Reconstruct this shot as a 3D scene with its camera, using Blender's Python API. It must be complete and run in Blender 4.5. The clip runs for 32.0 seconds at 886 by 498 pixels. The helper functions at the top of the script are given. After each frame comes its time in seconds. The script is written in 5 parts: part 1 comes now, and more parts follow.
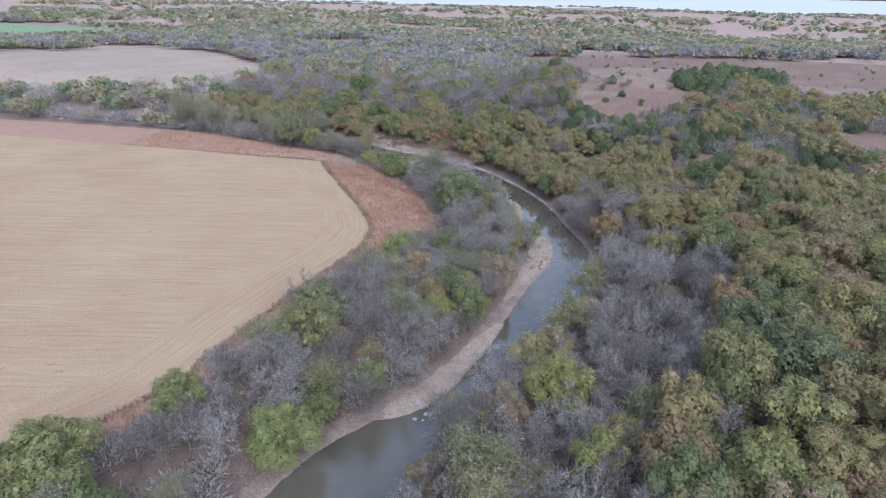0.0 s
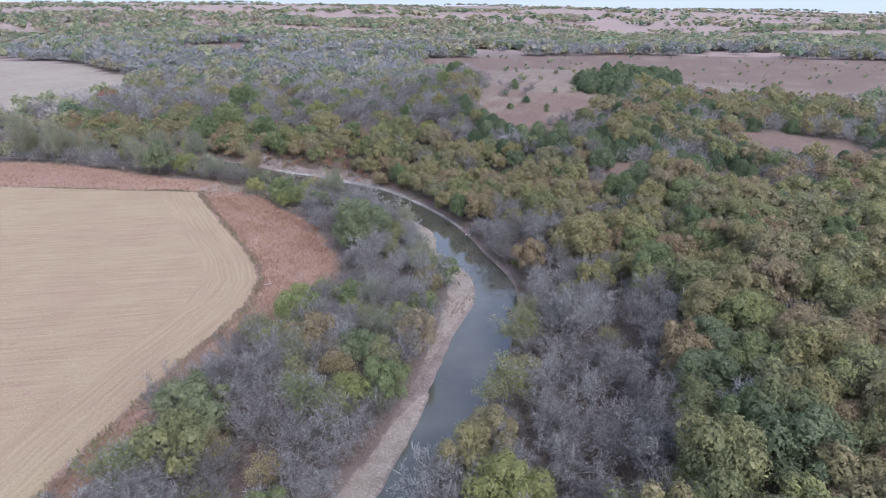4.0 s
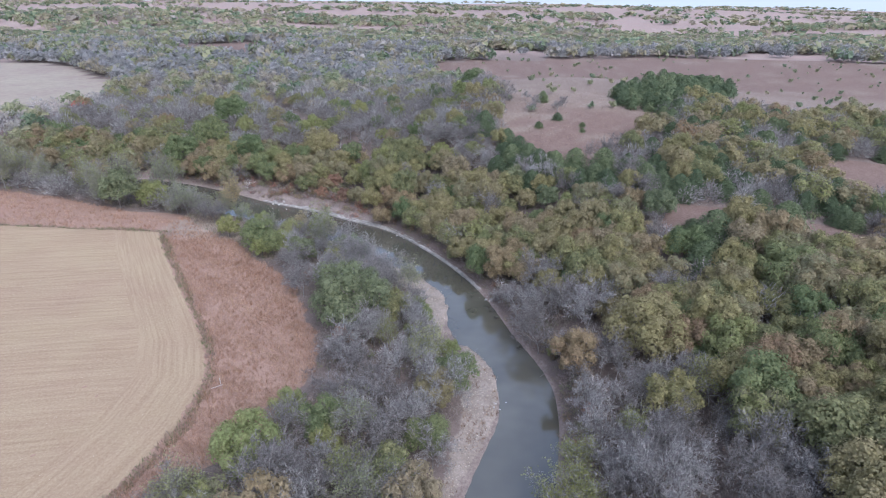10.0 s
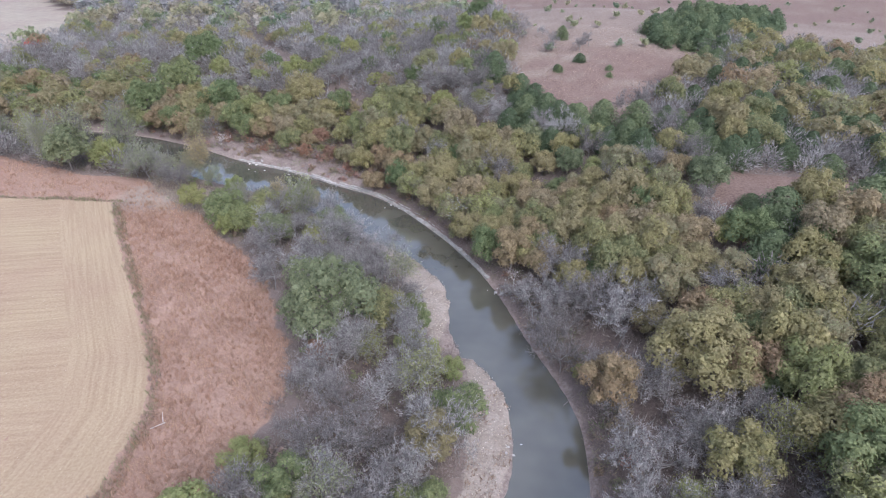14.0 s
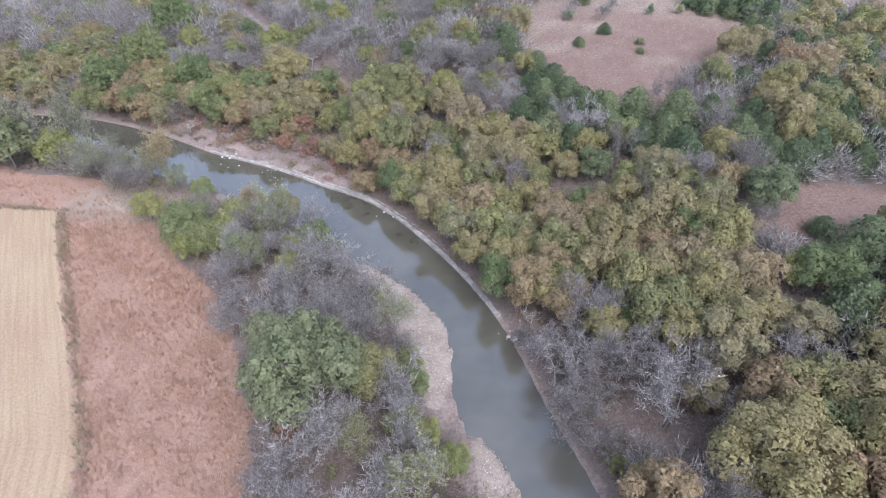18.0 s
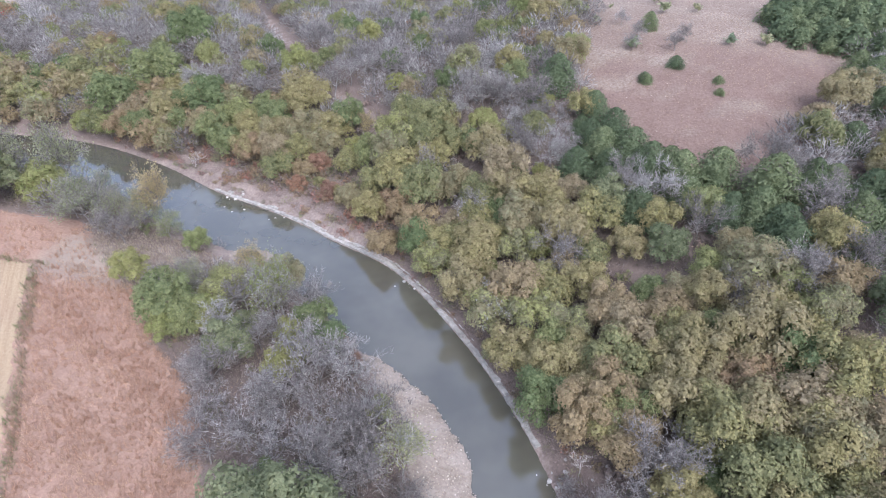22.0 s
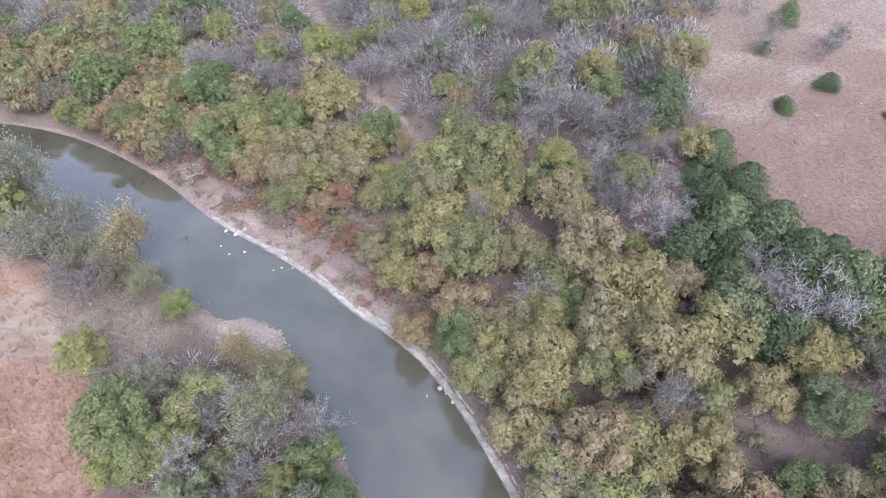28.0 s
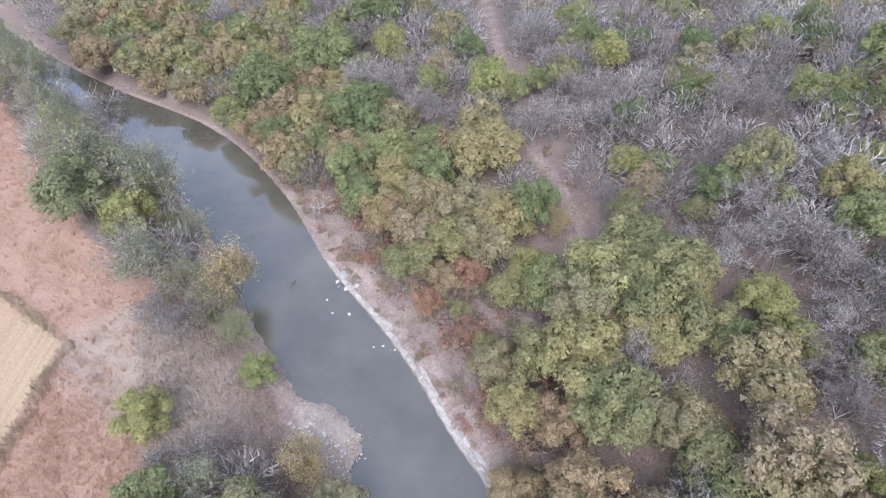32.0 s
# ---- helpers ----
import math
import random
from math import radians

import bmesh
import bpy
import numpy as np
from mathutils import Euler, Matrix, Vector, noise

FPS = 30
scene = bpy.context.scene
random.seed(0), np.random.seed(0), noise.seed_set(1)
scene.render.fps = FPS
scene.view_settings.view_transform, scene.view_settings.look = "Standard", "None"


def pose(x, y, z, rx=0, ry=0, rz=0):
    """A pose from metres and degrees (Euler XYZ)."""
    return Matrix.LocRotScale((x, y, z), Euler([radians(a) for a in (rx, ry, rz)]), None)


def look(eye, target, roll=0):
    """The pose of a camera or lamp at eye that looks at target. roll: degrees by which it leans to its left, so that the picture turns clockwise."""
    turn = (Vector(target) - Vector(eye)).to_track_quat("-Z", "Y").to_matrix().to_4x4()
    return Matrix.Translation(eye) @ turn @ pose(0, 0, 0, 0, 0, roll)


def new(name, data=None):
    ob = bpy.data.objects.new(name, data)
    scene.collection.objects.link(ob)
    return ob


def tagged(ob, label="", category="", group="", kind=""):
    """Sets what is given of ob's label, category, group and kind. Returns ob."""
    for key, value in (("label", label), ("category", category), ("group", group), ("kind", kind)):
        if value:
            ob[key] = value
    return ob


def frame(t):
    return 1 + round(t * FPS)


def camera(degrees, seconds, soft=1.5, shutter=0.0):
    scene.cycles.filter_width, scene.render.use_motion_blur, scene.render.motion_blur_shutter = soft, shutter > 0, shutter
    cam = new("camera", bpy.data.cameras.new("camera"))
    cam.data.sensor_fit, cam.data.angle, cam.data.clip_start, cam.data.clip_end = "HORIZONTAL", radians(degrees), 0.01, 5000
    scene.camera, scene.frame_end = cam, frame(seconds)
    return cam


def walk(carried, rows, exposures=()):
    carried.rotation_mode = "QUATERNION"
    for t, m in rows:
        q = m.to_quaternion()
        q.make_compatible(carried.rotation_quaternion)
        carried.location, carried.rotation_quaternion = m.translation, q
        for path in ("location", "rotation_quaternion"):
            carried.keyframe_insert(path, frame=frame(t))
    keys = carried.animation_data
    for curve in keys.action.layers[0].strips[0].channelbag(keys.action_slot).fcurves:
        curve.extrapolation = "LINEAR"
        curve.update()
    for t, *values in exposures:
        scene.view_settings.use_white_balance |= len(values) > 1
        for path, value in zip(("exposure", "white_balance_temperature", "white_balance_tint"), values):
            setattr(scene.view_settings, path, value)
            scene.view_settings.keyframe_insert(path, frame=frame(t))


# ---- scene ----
cam = camera(76.1, 32.0, 1.05)
PATH = [
    (0, (3.82, -28.356, 53.505), (3.455, -26.57, 52.681), 1.2),
    (0.5, (3.36, -25.943, 53.682), (3.005, -24.156, 52.857), 1.1),
    (1, (2.998, -23.474, 53.629), (2.648, -21.685, 52.807), 1.1),
    (1.5, (2.516, -20.58, 53.441), (2.173, -18.789, 52.618), 1.1),
    (2, (2.138, -18.272, 53.508), (1.827, -16.476, 52.685), 1.1),
    (2.5, (1.911, -16.045, 53.815), (1.668, -14.239, 52.993), 0.9),
    (3, (1.457, -14.025, 54.037), (1.315, -12.207, 53.217), 0.9),
    (3.5, (1.091, -11.837, 54.236), (1.022, -10.014, 53.414), 0.8),
    (5.5, (0.794, -0.885, 54.838), (0.765, 0.937, 54.013), 0.7),
    (6, (0.802, 1.887, 54.849), (0.749, 3.707, 54.023), 0.7),
    (6.5, (1.002, 4.932, 54.404), (0.926, 6.753, 53.581), 0.8),
    (7, (0.812, 7.818, 54.455), (0.733, 9.639, 53.631), 0.8),
    (7.5, (0.721, 10.681, 54.412), (0.639, 12.5, 53.585), 0.8),
    (8, (0.516, 13.375, 54.265), (0.43, 15.194, 53.438), 0.8),
    (8.5, (0.399, 15.975, 54.303), (0.309, 17.793, 53.475), 0.8),
    (9, (0.195, 18.67, 54.362), (0.103, 20.487, 53.532), 0.8),
    (9.5, (0.082, 21.337, 54.349), (-0.013, 23.154, 53.518), 0.7),
    (10, (-0.09, 24.007, 54.363), (-0.186, 25.825, 53.533), 0.8),
    (10.5, (-0.321, 26.757, 54.378), (-0.418, 28.574, 53.548), 0.8),
    (11, (-0.451, 29.448, 54.304), (-0.549, 31.265, 53.473), 0.8),
    (11.5, (-0.65, 32.101, 53.922), (-0.749, 33.919, 53.096), 0.8),
    (12, (-0.806, 34.618, 53.75), (-0.907, 36.437, 52.923), 0.8),
    (12.5, (-0.568, 36.731, 53.179), (-0.674, 38.529, 52.311), 0.7),
    (13, (-0.48, 39.834, 53.336), (-0.583, 41.543, 52.302), 0.6),
    (13.5, (-0.495, 42.506, 53.394), (-0.601, 44.214, 52.358), 0.5),
    (14, (-0.556, 45.178, 53.153), (-0.663, 46.887, 52.12), 0.5),
    (14.5, (-0.561, 47.625, 52.426), (-0.669, 49.309, 51.353), 0.5),
    (16.5, (-1.158, 57.643, 53.177), (-1.267, 59.266, 52.013), 0.4),
    (17, (-1.364, 60.281, 53.265), (-1.473, 61.903, 52.1), 0.3),
    (17.5, (-1.445, 62.841, 53.455), (-1.557, 64.461, 52.288), 0.2),
    (18, (-1.643, 65.263, 53.519), (-1.755, 66.883, 52.352), 0.2),
    (18.5, (-1.893, 67.82, 53.434), (-2.005, 69.441, 52.268), 0.3),
    (19, (-2.111, 70.313, 53.427), (-2.222, 71.934, 52.261), 0.3),
    (19.5, (-2.273, 72.81, 53.385), (-2.382, 74.432, 52.22), 0.4),
    (20, (-2.294, 75.306, 53.229), (-2.407, 76.929, 52.066), 0.3),
    (20.5, (-2.464, 77.886, 53.249), (-2.583, 79.508, 52.084), 0.4),
    (21, (-2.545, 80.427, 53.306), (-2.696, 82.044, 52.14), 0.3),
    (21.5, (-2.79, 82.963, 53.347), (-2.98, 84.576, 52.18), 0.4),
    (22, (-3.087, 85.58, 53.66), (-3.314, 87.184, 52.488), 0.5),
    (22.5, (-3.582, 88.118, 53.614), (-3.84, 89.718, 52.442), 0.7),
    (23, (-4.001, 90.667, 53.547), (-4.287, 92.26, 52.373), 0.7),
    (23.5, (-4.53, 93.142, 53.659), (-4.836, 94.73, 52.483), 0.9),
    (24, (-5.017, 95.552, 53.799), (-5.338, 97.134, 52.618), 0.8),
    (24.5, (-5.452, 97.813, 53.579), (-5.787, 99.395, 52.402), 0.9),
    (25, (-6.12, 100.027, 53.468), (-6.463, 101.609, 52.293), 1.1),
    (25.5, (-6.551, 102.304, 53.958), (-6.901, 103.878, 52.774), 0.9),
    (27.5, (-8.958, 111.478, 53.856), (-9.292, 112.946, 52.539), 0.8),
    (28, (-9.623, 113.928, 53.957), (-9.956, 115.382, 52.625), 0.8),
    (28.5, (-10.118, 116.277, 53.95), (-10.478, 117.722, 52.615), 0.7),
    (29, (-10.718, 118.668, 53.915), (-11.148, 120.092, 52.578), 0.7),
    (29.5, (-11.449, 120.997, 53.755), (-11.956, 122.395, 52.417), 0.8),
    (30, (-11.909, 123.469, 53.647), (-12.467, 124.845, 52.306), 0.5),
    (30.5, (-12.771, 125.756, 53.525), (-13.372, 127.111, 52.182), 0.3),
    (31, (-13.762, 127.971, 53.529), (-14.427, 129.292, 52.183), 0.4),
    (31.5, (-14.658, 130.236, 53.291), (-15.393, 131.52, 51.945), 0.2),
    (32, (-16.023, 132.17, 52.868), (-16.806, 133.429, 51.525), 0.5),
]
EXPOSURES = [(0.0, 0.52, 5450, 14), (11.5, 0.58, 5400, 14), (14.0, 0.76, 5590, 15), (17.0, 0.93, 5600, 15), (32.0, 1.09, 5660, 15)]
walk(cam, [(t, look(eye, target, roll)) for t, eye, target, roll in PATH], EXPOSURES)
SKY_STRENGTH, SKY_SAT, SUN_STRENGTH, HORIZON_GLOW = 0.225, 0.58, 0.5, 0.62

# ---- world, sun, exposure ----
world = bpy.data.worlds.new("overcast_sky")
scene.world = world
world.use_nodes = True
wn, wl = world.node_tree.nodes, world.node_tree.links
wn.clear()
w_sky = wn.new("ShaderNodeTexSky")
w_sky.sky_type, w_sky.sun_disc = "NISHITA", False
w_sky.sun_elevation, w_sky.sun_rotation = radians(48), radians(150)
w_sky.dust_density, w_sky.air_density = 4.0, 1.0
w_hsv = wn.new("ShaderNodeHueSaturation")
w_hsv.inputs["Saturation"].default_value = SKY_SAT
w_bg = wn.new("ShaderNodeBackground")
w_bg.inputs["Strength"].default_value = SKY_STRENGTH
w_out = wn.new("ShaderNodeOutputWorld")
wl.new(w_sky.outputs[0], w_hsv.inputs["Color"])
wl.new(w_hsv.outputs[0], w_bg.inputs["Color"])
wl.new(w_bg.outputs[0], w_out.inputs["Surface"])

sun_data = bpy.data.lights.new("sun", "SUN")
sun_data.energy, sun_data.angle, sun_data.color = SUN_STRENGTH, radians(50), (1.0, 0.98, 0.96)
sun = new("sun", sun_data)
sun.matrix_world = look((60, -100, 180), (0, 60, 0))

# ---- materials ----


def ramp(nodes, stops):
    r = nodes.new("ShaderNodeValToRGB")
    els = r.color_ramp.elements
    while len(els) < len(stops):
        els.new(0.5)
    for el, (p, c) in zip(els, stops):
        el.position, el.color = p, (*c, 1)
    return r


def base_material(name, rough=0.9, spec=0.25):
    m = bpy.data.materials.new(name)
    m.use_nodes = True
    n, l = m.node_tree.nodes, m.node_tree.links
    b = n["Principled BSDF"]
    b.inputs["Roughness"].default_value = rough
    b.inputs["Specular IOR Level"].default_value = spec
    return m, n, l, b


def noise_tex(n, l, vec, scale, detail=4, rough=0.6):
    t = n.new("ShaderNodeTexNoise")
    t.inputs["Scale"].default_value, t.inputs["Detail"].default_value, t.inputs["Roughness"].default_value = scale, detail, rough
    if vec is not None:
        l.new(vec, t.inputs["Vector"])
    return t


def mix(n, l, fac, a, b, mode="MIX"):
    """Mixes two colours (or sockets) by a factor (or socket)."""
    m = n.new("ShaderNodeMix")
    m.data_type, m.blend_type = "RGBA", mode
    for s, v in ((m.inputs[0], fac), (m.inputs[6], a), (m.inputs[7], b)):
        if isinstance(v, (int, float)):
            s.default_value = v
        elif isinstance(v, tuple):
            s.default_value = (*v, 1)
        else:
            l.new(v, s)
    return m.outputs[2]


def maths(n, l, op, a, b=0.0):
    m = n.new("ShaderNodeMath")
    m.operation = op
    for s, v in ((m.inputs[0], a), (m.inputs[1], b)):
        if isinstance(v, (int, float)):
            s.default_value = v
        else:
            l.new(v, s)
    return m.outputs[0]


def bumped(n, l, b, height, strength, distance):
    k = n.new("ShaderNodeBump")
    k.inputs["Strength"].default_value, k.inputs["Distance"].default_value = strength, distance
    l.new(height, k.inputs["Height"])
    l.new(k.outputs[0], b.inputs["Normal"])


def leaf_material(name, stops, tone=None, thin=0.45, spread=0.5, drift=0.55):
    """Foliage: one hue a tree, drifting from bough to bough, with a little scatter from leaf to leaf."""
    m, n, l, b = base_material(name, 0.75, 0.2)
    if tone:
        src = n.new("ShaderNodeAttribute")
        src.attribute_name = tone
        pick = src.outputs["Fac"]
    else:
        pick = n.new("ShaderNodeObjectInfo").outputs["Random"]
    geo = n.new("ShaderNodeNewGeometry")
    nz = noise_tex(n, l, geo.outputs["Position"], 0.38, 2)
    clump = noise_tex(n, l, geo.outputs["Position"], 1.9, 3, 0.7)
    f = maths(n, l, "ADD", pick, maths(n, l, "MULTIPLY", maths(n, l, "SUBTRACT", nz.outputs["Fac"], 0.5), drift))
    f = maths(n, l, "ADD", f, maths(n, l, "MULTIPLY", maths(n, l, "SUBTRACT", geo.outputs["Random Per Island"], 0.5), 0.16))
    r = ramp(n, stops)
    l.new(f, r.inputs["Fac"])
    val = n.new("ShaderNodeHueSaturation")
    l.new(r.outputs[0], val.inputs["Color"])
    val.inputs["Saturation"].default_value = 0.95
    lift = maths(n, l, "ADD", 1.01 - spread / 2, maths(n, l, "MULTIPLY", geo.outputs["Random Per Island"], spread))
    l.new(maths(n, l, "ADD", lift, maths(n, l, "MULTIPLY", maths(n, l, "SUBTRACT", clump.outputs["Fac"], 0.5), 0.95)), val.inputs["Value"])
    l.new(val.outputs[0], b.inputs["Base Color"])
    if thin:
        glow = n.new("ShaderNodeBsdfTranslucent")
        l.new(val.outputs[0], glow.inputs["Color"])
        both = n.new("ShaderNodeMixShader")
        both.inputs[0].default_value = thin
        l.new(b.outputs[0], both.inputs[1])
        l.new(glow.outputs[0], both.inputs[2])
        out = both.outputs[0]
        l.new(out, n["Material Output"].inputs["Surface"])
    return m


OLIVE = [(0.0, (0.198, 0.207, 0.099)), (0.18, (0.239, 0.234, 0.110)), (0.36, (0.291, 0.260, 0.115)), (0.55, (0.290, 0.252, 0.126)), (0.72, (0.281, 0.239, 0.136)), (0.88, (0.230, 0.226, 0.134)), (1.0, (0.281, 0.281, 0.115))]
BROWN = [(0.0, (0.285, 0.238, 0.150)), (0.4, (0.302, 0.242, 0.145)), (0.75, (0.292, 0.228, 0.128)), (1.0, (0.290, 0.200, 0.125))]
GREEN = [(0.0, (0.146, 0.185, 0.084)), (0.5, (0.202, 0.224, 0.101)), (1.0, (0.263, 0.269, 0.112))]
SAGE = [(0.0, (0.150, 0.178, 0.096)), (0.5, (0.182, 0.204, 0.110)), (1.0, (0.220, 0.232, 0.125))]
LIME = [(0.0, (0.25, 0.265, 0.10)), (0.5, (0.29, 0.28, 0.11)), (1.0, (0.23, 0.26, 0.105))]
AMBER = [(0.0, (0.37, 0.30, 0.15)), (0.6, (0.38, 0.305, 0.155)), (1.0, (0.34, 0.30, 0.15))]
RUST = [(0.0, (0.32, 0.185, 0.115)), (0.6, (0.27, 0.165, 0.12)), (1.0, (0.23, 0.155, 0.115))]
CEDAR = [(0.0, (0.102, 0.136, 0.074)), (0.5, (0.13, 0.164, 0.086)), (1.0, (0.17, 0.20, 0.10))]
BARK = [(0.0, (0.205, 0.185, 0.17)), (0.5, (0.27, 0.247, 0.23)), (1.0, (0.36, 0.337, 0.318))]
MAT = {
    "olive": leaf_material("olive_oak_leaves", OLIVE), "brown": leaf_material("brown_oak_leaves", BROWN),
    "green": leaf_material("green_leaves", GREEN), "sage": leaf_material("grey_green_leaves", SAGE),
    "lime": leaf_material("yellow_green_leaves", LIME), "amber": leaf_material("amber_leaves", AMBER),
    "rust": leaf_material("rust_leaves", RUST), "cedar": leaf_material("cedar_needles", CEDAR),
    "bark": leaf_material("grey_bark", BARK, spread=0.9),
    "white": leaf_material("bleached_wood", [(0.0, (0.52, 0.48, 0.45)), (1.0, (0.62, 0.58, 0.55))]),
}
MAT["willow"] = leaf_material("pale_willow_leaves", [(0.0, (0.25, 0.265, 0.155)), (0.5, (0.285, 0.29, 0.165)), (1.0, (0.30, 0.30, 0.14))])
MAT["trunk"] = leaf_material("dark_bark", [(0.0, (0.12, 0.10, 0.085)), (1.0, (0.19, 0.165, 0.145))], thin=0)


def ground_material():
    m, n, l, b = base_material("ground_cover", 0.95, 0.1)
    pos = n.new("ShaderNodeNewGeometry").outputs["Position"]
    big = noise_tex(n, l, pos, 0.035, 5)
    mid = noise_tex(n, l, pos, 0.35, 5, 0.65)
    fine = noise_tex(n, l, pos, 2.6, 5, 0.7)
    za, zb = n.new("ShaderNodeAttribute"), n.new("ShaderNodeAttribute")
    za.attribute_name, zb.attribute_name = "zone_a", "zone_b"
    sa, sb = n.new("ShaderNodeSeparateColor"), n.new("ShaderNodeSeparateColor")
    l.new(za.outputs["Color"], sa.inputs[0])
    l.new(zb.outputs["Color"], sb.inputs[0])

    def cover(stops, src):
        r = ramp(n, stops)
        l.new(src.outputs["Fac"], r.inputs["Fac"])
        return r.outputs[0]

    def edge(sock, width=0.3):
        """A zone's mask with a ragged edge."""
        e = maths(n, l, "ADD", sock, maths(n, l, "MULTIPLY", maths(n, l, "SUBTRACT", fine.outputs["Fac"], 0.5), width))
        q = n.new("ShaderNodeMapRange")
        q.interpolation_type = "SMOOTHSTEP"
        q.inputs[1].default_value, q.inputs[2].default_value = 0.35, 0.65
        l.new(e, q.inputs[0])
        return q.outputs[0]

    tiny = noise_tex(n, l, pos, 9.0, 4, 0.8)
    litter = mix(n, l, 0.35, mix(n, l, 0.5, cover([(0.3, (0.18, 0.12, 0.095)), (0.7, (0.29, 0.215, 0.175))], mid), cover([(0.36, (0.13, 0.09, 0.07)), (0.64, (0.34, 0.255, 0.21))], fine)), cover([(0.35, (0.13, 0.09, 0.07)), (0.65, (0.40, 0.31, 0.26))], tiny))
    far = mix(n, l, 0.45, cover([(0.36, (0.46, 0.29, 0.235)), (0.55, (0.42, 0.305, 0.25)), (0.7, (0.47, 0.37, 0.30))], big), cover([(0.3, (0.37, 0.255, 0.21)), (0.7, (0.47, 0.345, 0.285))], mid))
    meadow = mix(n, l, 0.55, cover([(0.35, (0.205, 0.12, 0.088)), (0.6, (0.28, 0.175, 0.132))], mid), cover([(0.36, (0.13, 0.072, 0.052)), (0.64, (0.355, 0.24, 0.18))], fine))
    pale = cover([(0.35, (0.28, 0.21, 0.15)), (0.65, (0.48, 0.40, 0.31))], fine)
    red = mix(n, l, 0.5, cover([(0.3, (0.36, 0.19, 0.115)), (0.7, (0.48, 0.285, 0.18))], mid), cover([(0.34, (0.27, 0.14, 0.088)), (0.66, (0.54, 0.335, 0.22))], fine))
    gravel = mix(n, l, 0.45, cover([(0.3, (0.24, 0.18, 0.135)), (0.7, (0.56, 0.465, 0.38))], fine), cover([(0.38, (0.26, 0.19, 0.13)), (0.52, (0.44, 0.355, 0.28)), (0.7, (0.55, 0.46, 0.375))], mid))
    bank = mix(n, l, 0.5, cover([(0.34, (0.22, 0.155, 0.125)), (0.66, (0.42, 0.32, 0.265))], mid), cover([(0.36, (0.15, 0.105, 0.085)), (0.64, (0.46, 0.36, 0.30))], fine))
    hay = mix(n, l, 0.5, cover([(0.35, (0.355, 0.255, 0.21)), (0.65, (0.45, 0.385, 0.265))], big), cover([(0.32, (0.33, 0.25, 0.195)), (0.68, (0.475, 0.395, 0.285))], mid))
    winter = cover([(0.3, (0.20, 0.32, 0.16)), (0.7, (0.26, 0.37, 0.20))], mid)
    c = mix(n, l, za.outputs["Alpha"], litter, far)
    c = mix(n, l, edge(sa.outputs[1]), c, meadow)
    spot = n.new("ShaderNodeMapRange")
    spot.inputs[1].default_value, spot.inputs[2].default_value = 0.35, 0.65
    l.new(fine.outputs["Fac"], spot.inputs[0])
    c = mix(n, l, maths(n, l, "MULTIPLY", zb.outputs["Alpha"], maths(n, l, "ADD", 0.45, maths(n, l, "MULTIPLY", spot.outputs[0], 0.55))), c, pale)
    c = mix(n, l, edge(sa.outputs[0]), c, red)
    c = mix(n, l, edge(sb.outputs[0]), c, hay)
    c = mix(n, l, edge(sb.outputs[1]), c, winter)
    c = mix(n, l, edge(sb.outputs[2]), c, bank)
    c = mix(n, l, edge(sa.outputs[2], 0.5), c, gravel)
    v = n.new("ShaderNodeHueSaturation")
    v.inputs["Value"].default_value, v.inputs["Saturation"].default_value = 0.68, 0.8
    l.new(c, v.inputs["Color"])
    l.new(v.outputs[0], b.inputs["Base Color"])
    bumped(n, l, b, mix(n, l, 0.5, mid.outputs["Fac"], fine.outputs["Fac"]), 0.9, 0.35)
    return m


def field_material():
    m, n, l, b = base_material("crop_stubble", 0.95, 0.1)
    pos = n.new("ShaderNodeNewGeometry").outputs["Position"]
    turn = n.new("ShaderNodeAttribute")
    turn.attribute_name = "row_place"      # x: along the rows, y: across them
    stretch = n.new("ShaderNodeMapping")
    stretch.inputs["Scale"].default_value = (0.05, 1.0, 1.0)
    l.new(turn.outputs["Vector"], stretch.inputs["Vector"])
    rows = noise_tex(n, l, stretch.outputs[0], 1.5, 4, 0.65)
    streak = noise_tex(n, l, stretch.outputs[0], 0.22, 3, 0.55)
    fine = noise_tex(n, l, pos, 3.0, 4, 0.75)
    big = noise_tex(n, l, pos, 0.05, 4)

    def cover(stops, src):
        r = ramp(n, stops)
        l.new(src.outputs["Fac"], r.inputs["Fac"])
        return r.outputs[0]

    a = cover([(0.38, (0.34, 0.25, 0.175)), (0.6, (0.65, 0.53, 0.385))], rows)
    c = mix(n, l, 0.28, a, cover([(0.36, (0.38, 0.28, 0.21)), (0.64, (0.62, 0.50, 0.38))], streak))
    c = mix(n, l, 0.5, c, cover([(0.36, (0.36, 0.265, 0.19)), (0.64, (0.68, 0.57, 0.43))], fine))
    c = mix(n, l, 0.35, c, cover([(0.35, (0.44, 0.32, 0.25)), (0.65, (0.60, 0.50, 0.35))], big))
    v = n.new("ShaderNodeHueSaturation")
    v.inputs["Value"].default_value, v.inputs["Saturation"].default_value = 0.575, 1.24
    l.new(c, v.inputs["Color"])
    l.new(v.outputs[0], b.inputs["Base Color"])
    bumped(n, l, b, mix(n, l, 0.5, rows.outputs["Fac"], fine.outputs["Fac"]), 0.7, 0.2)
    return m


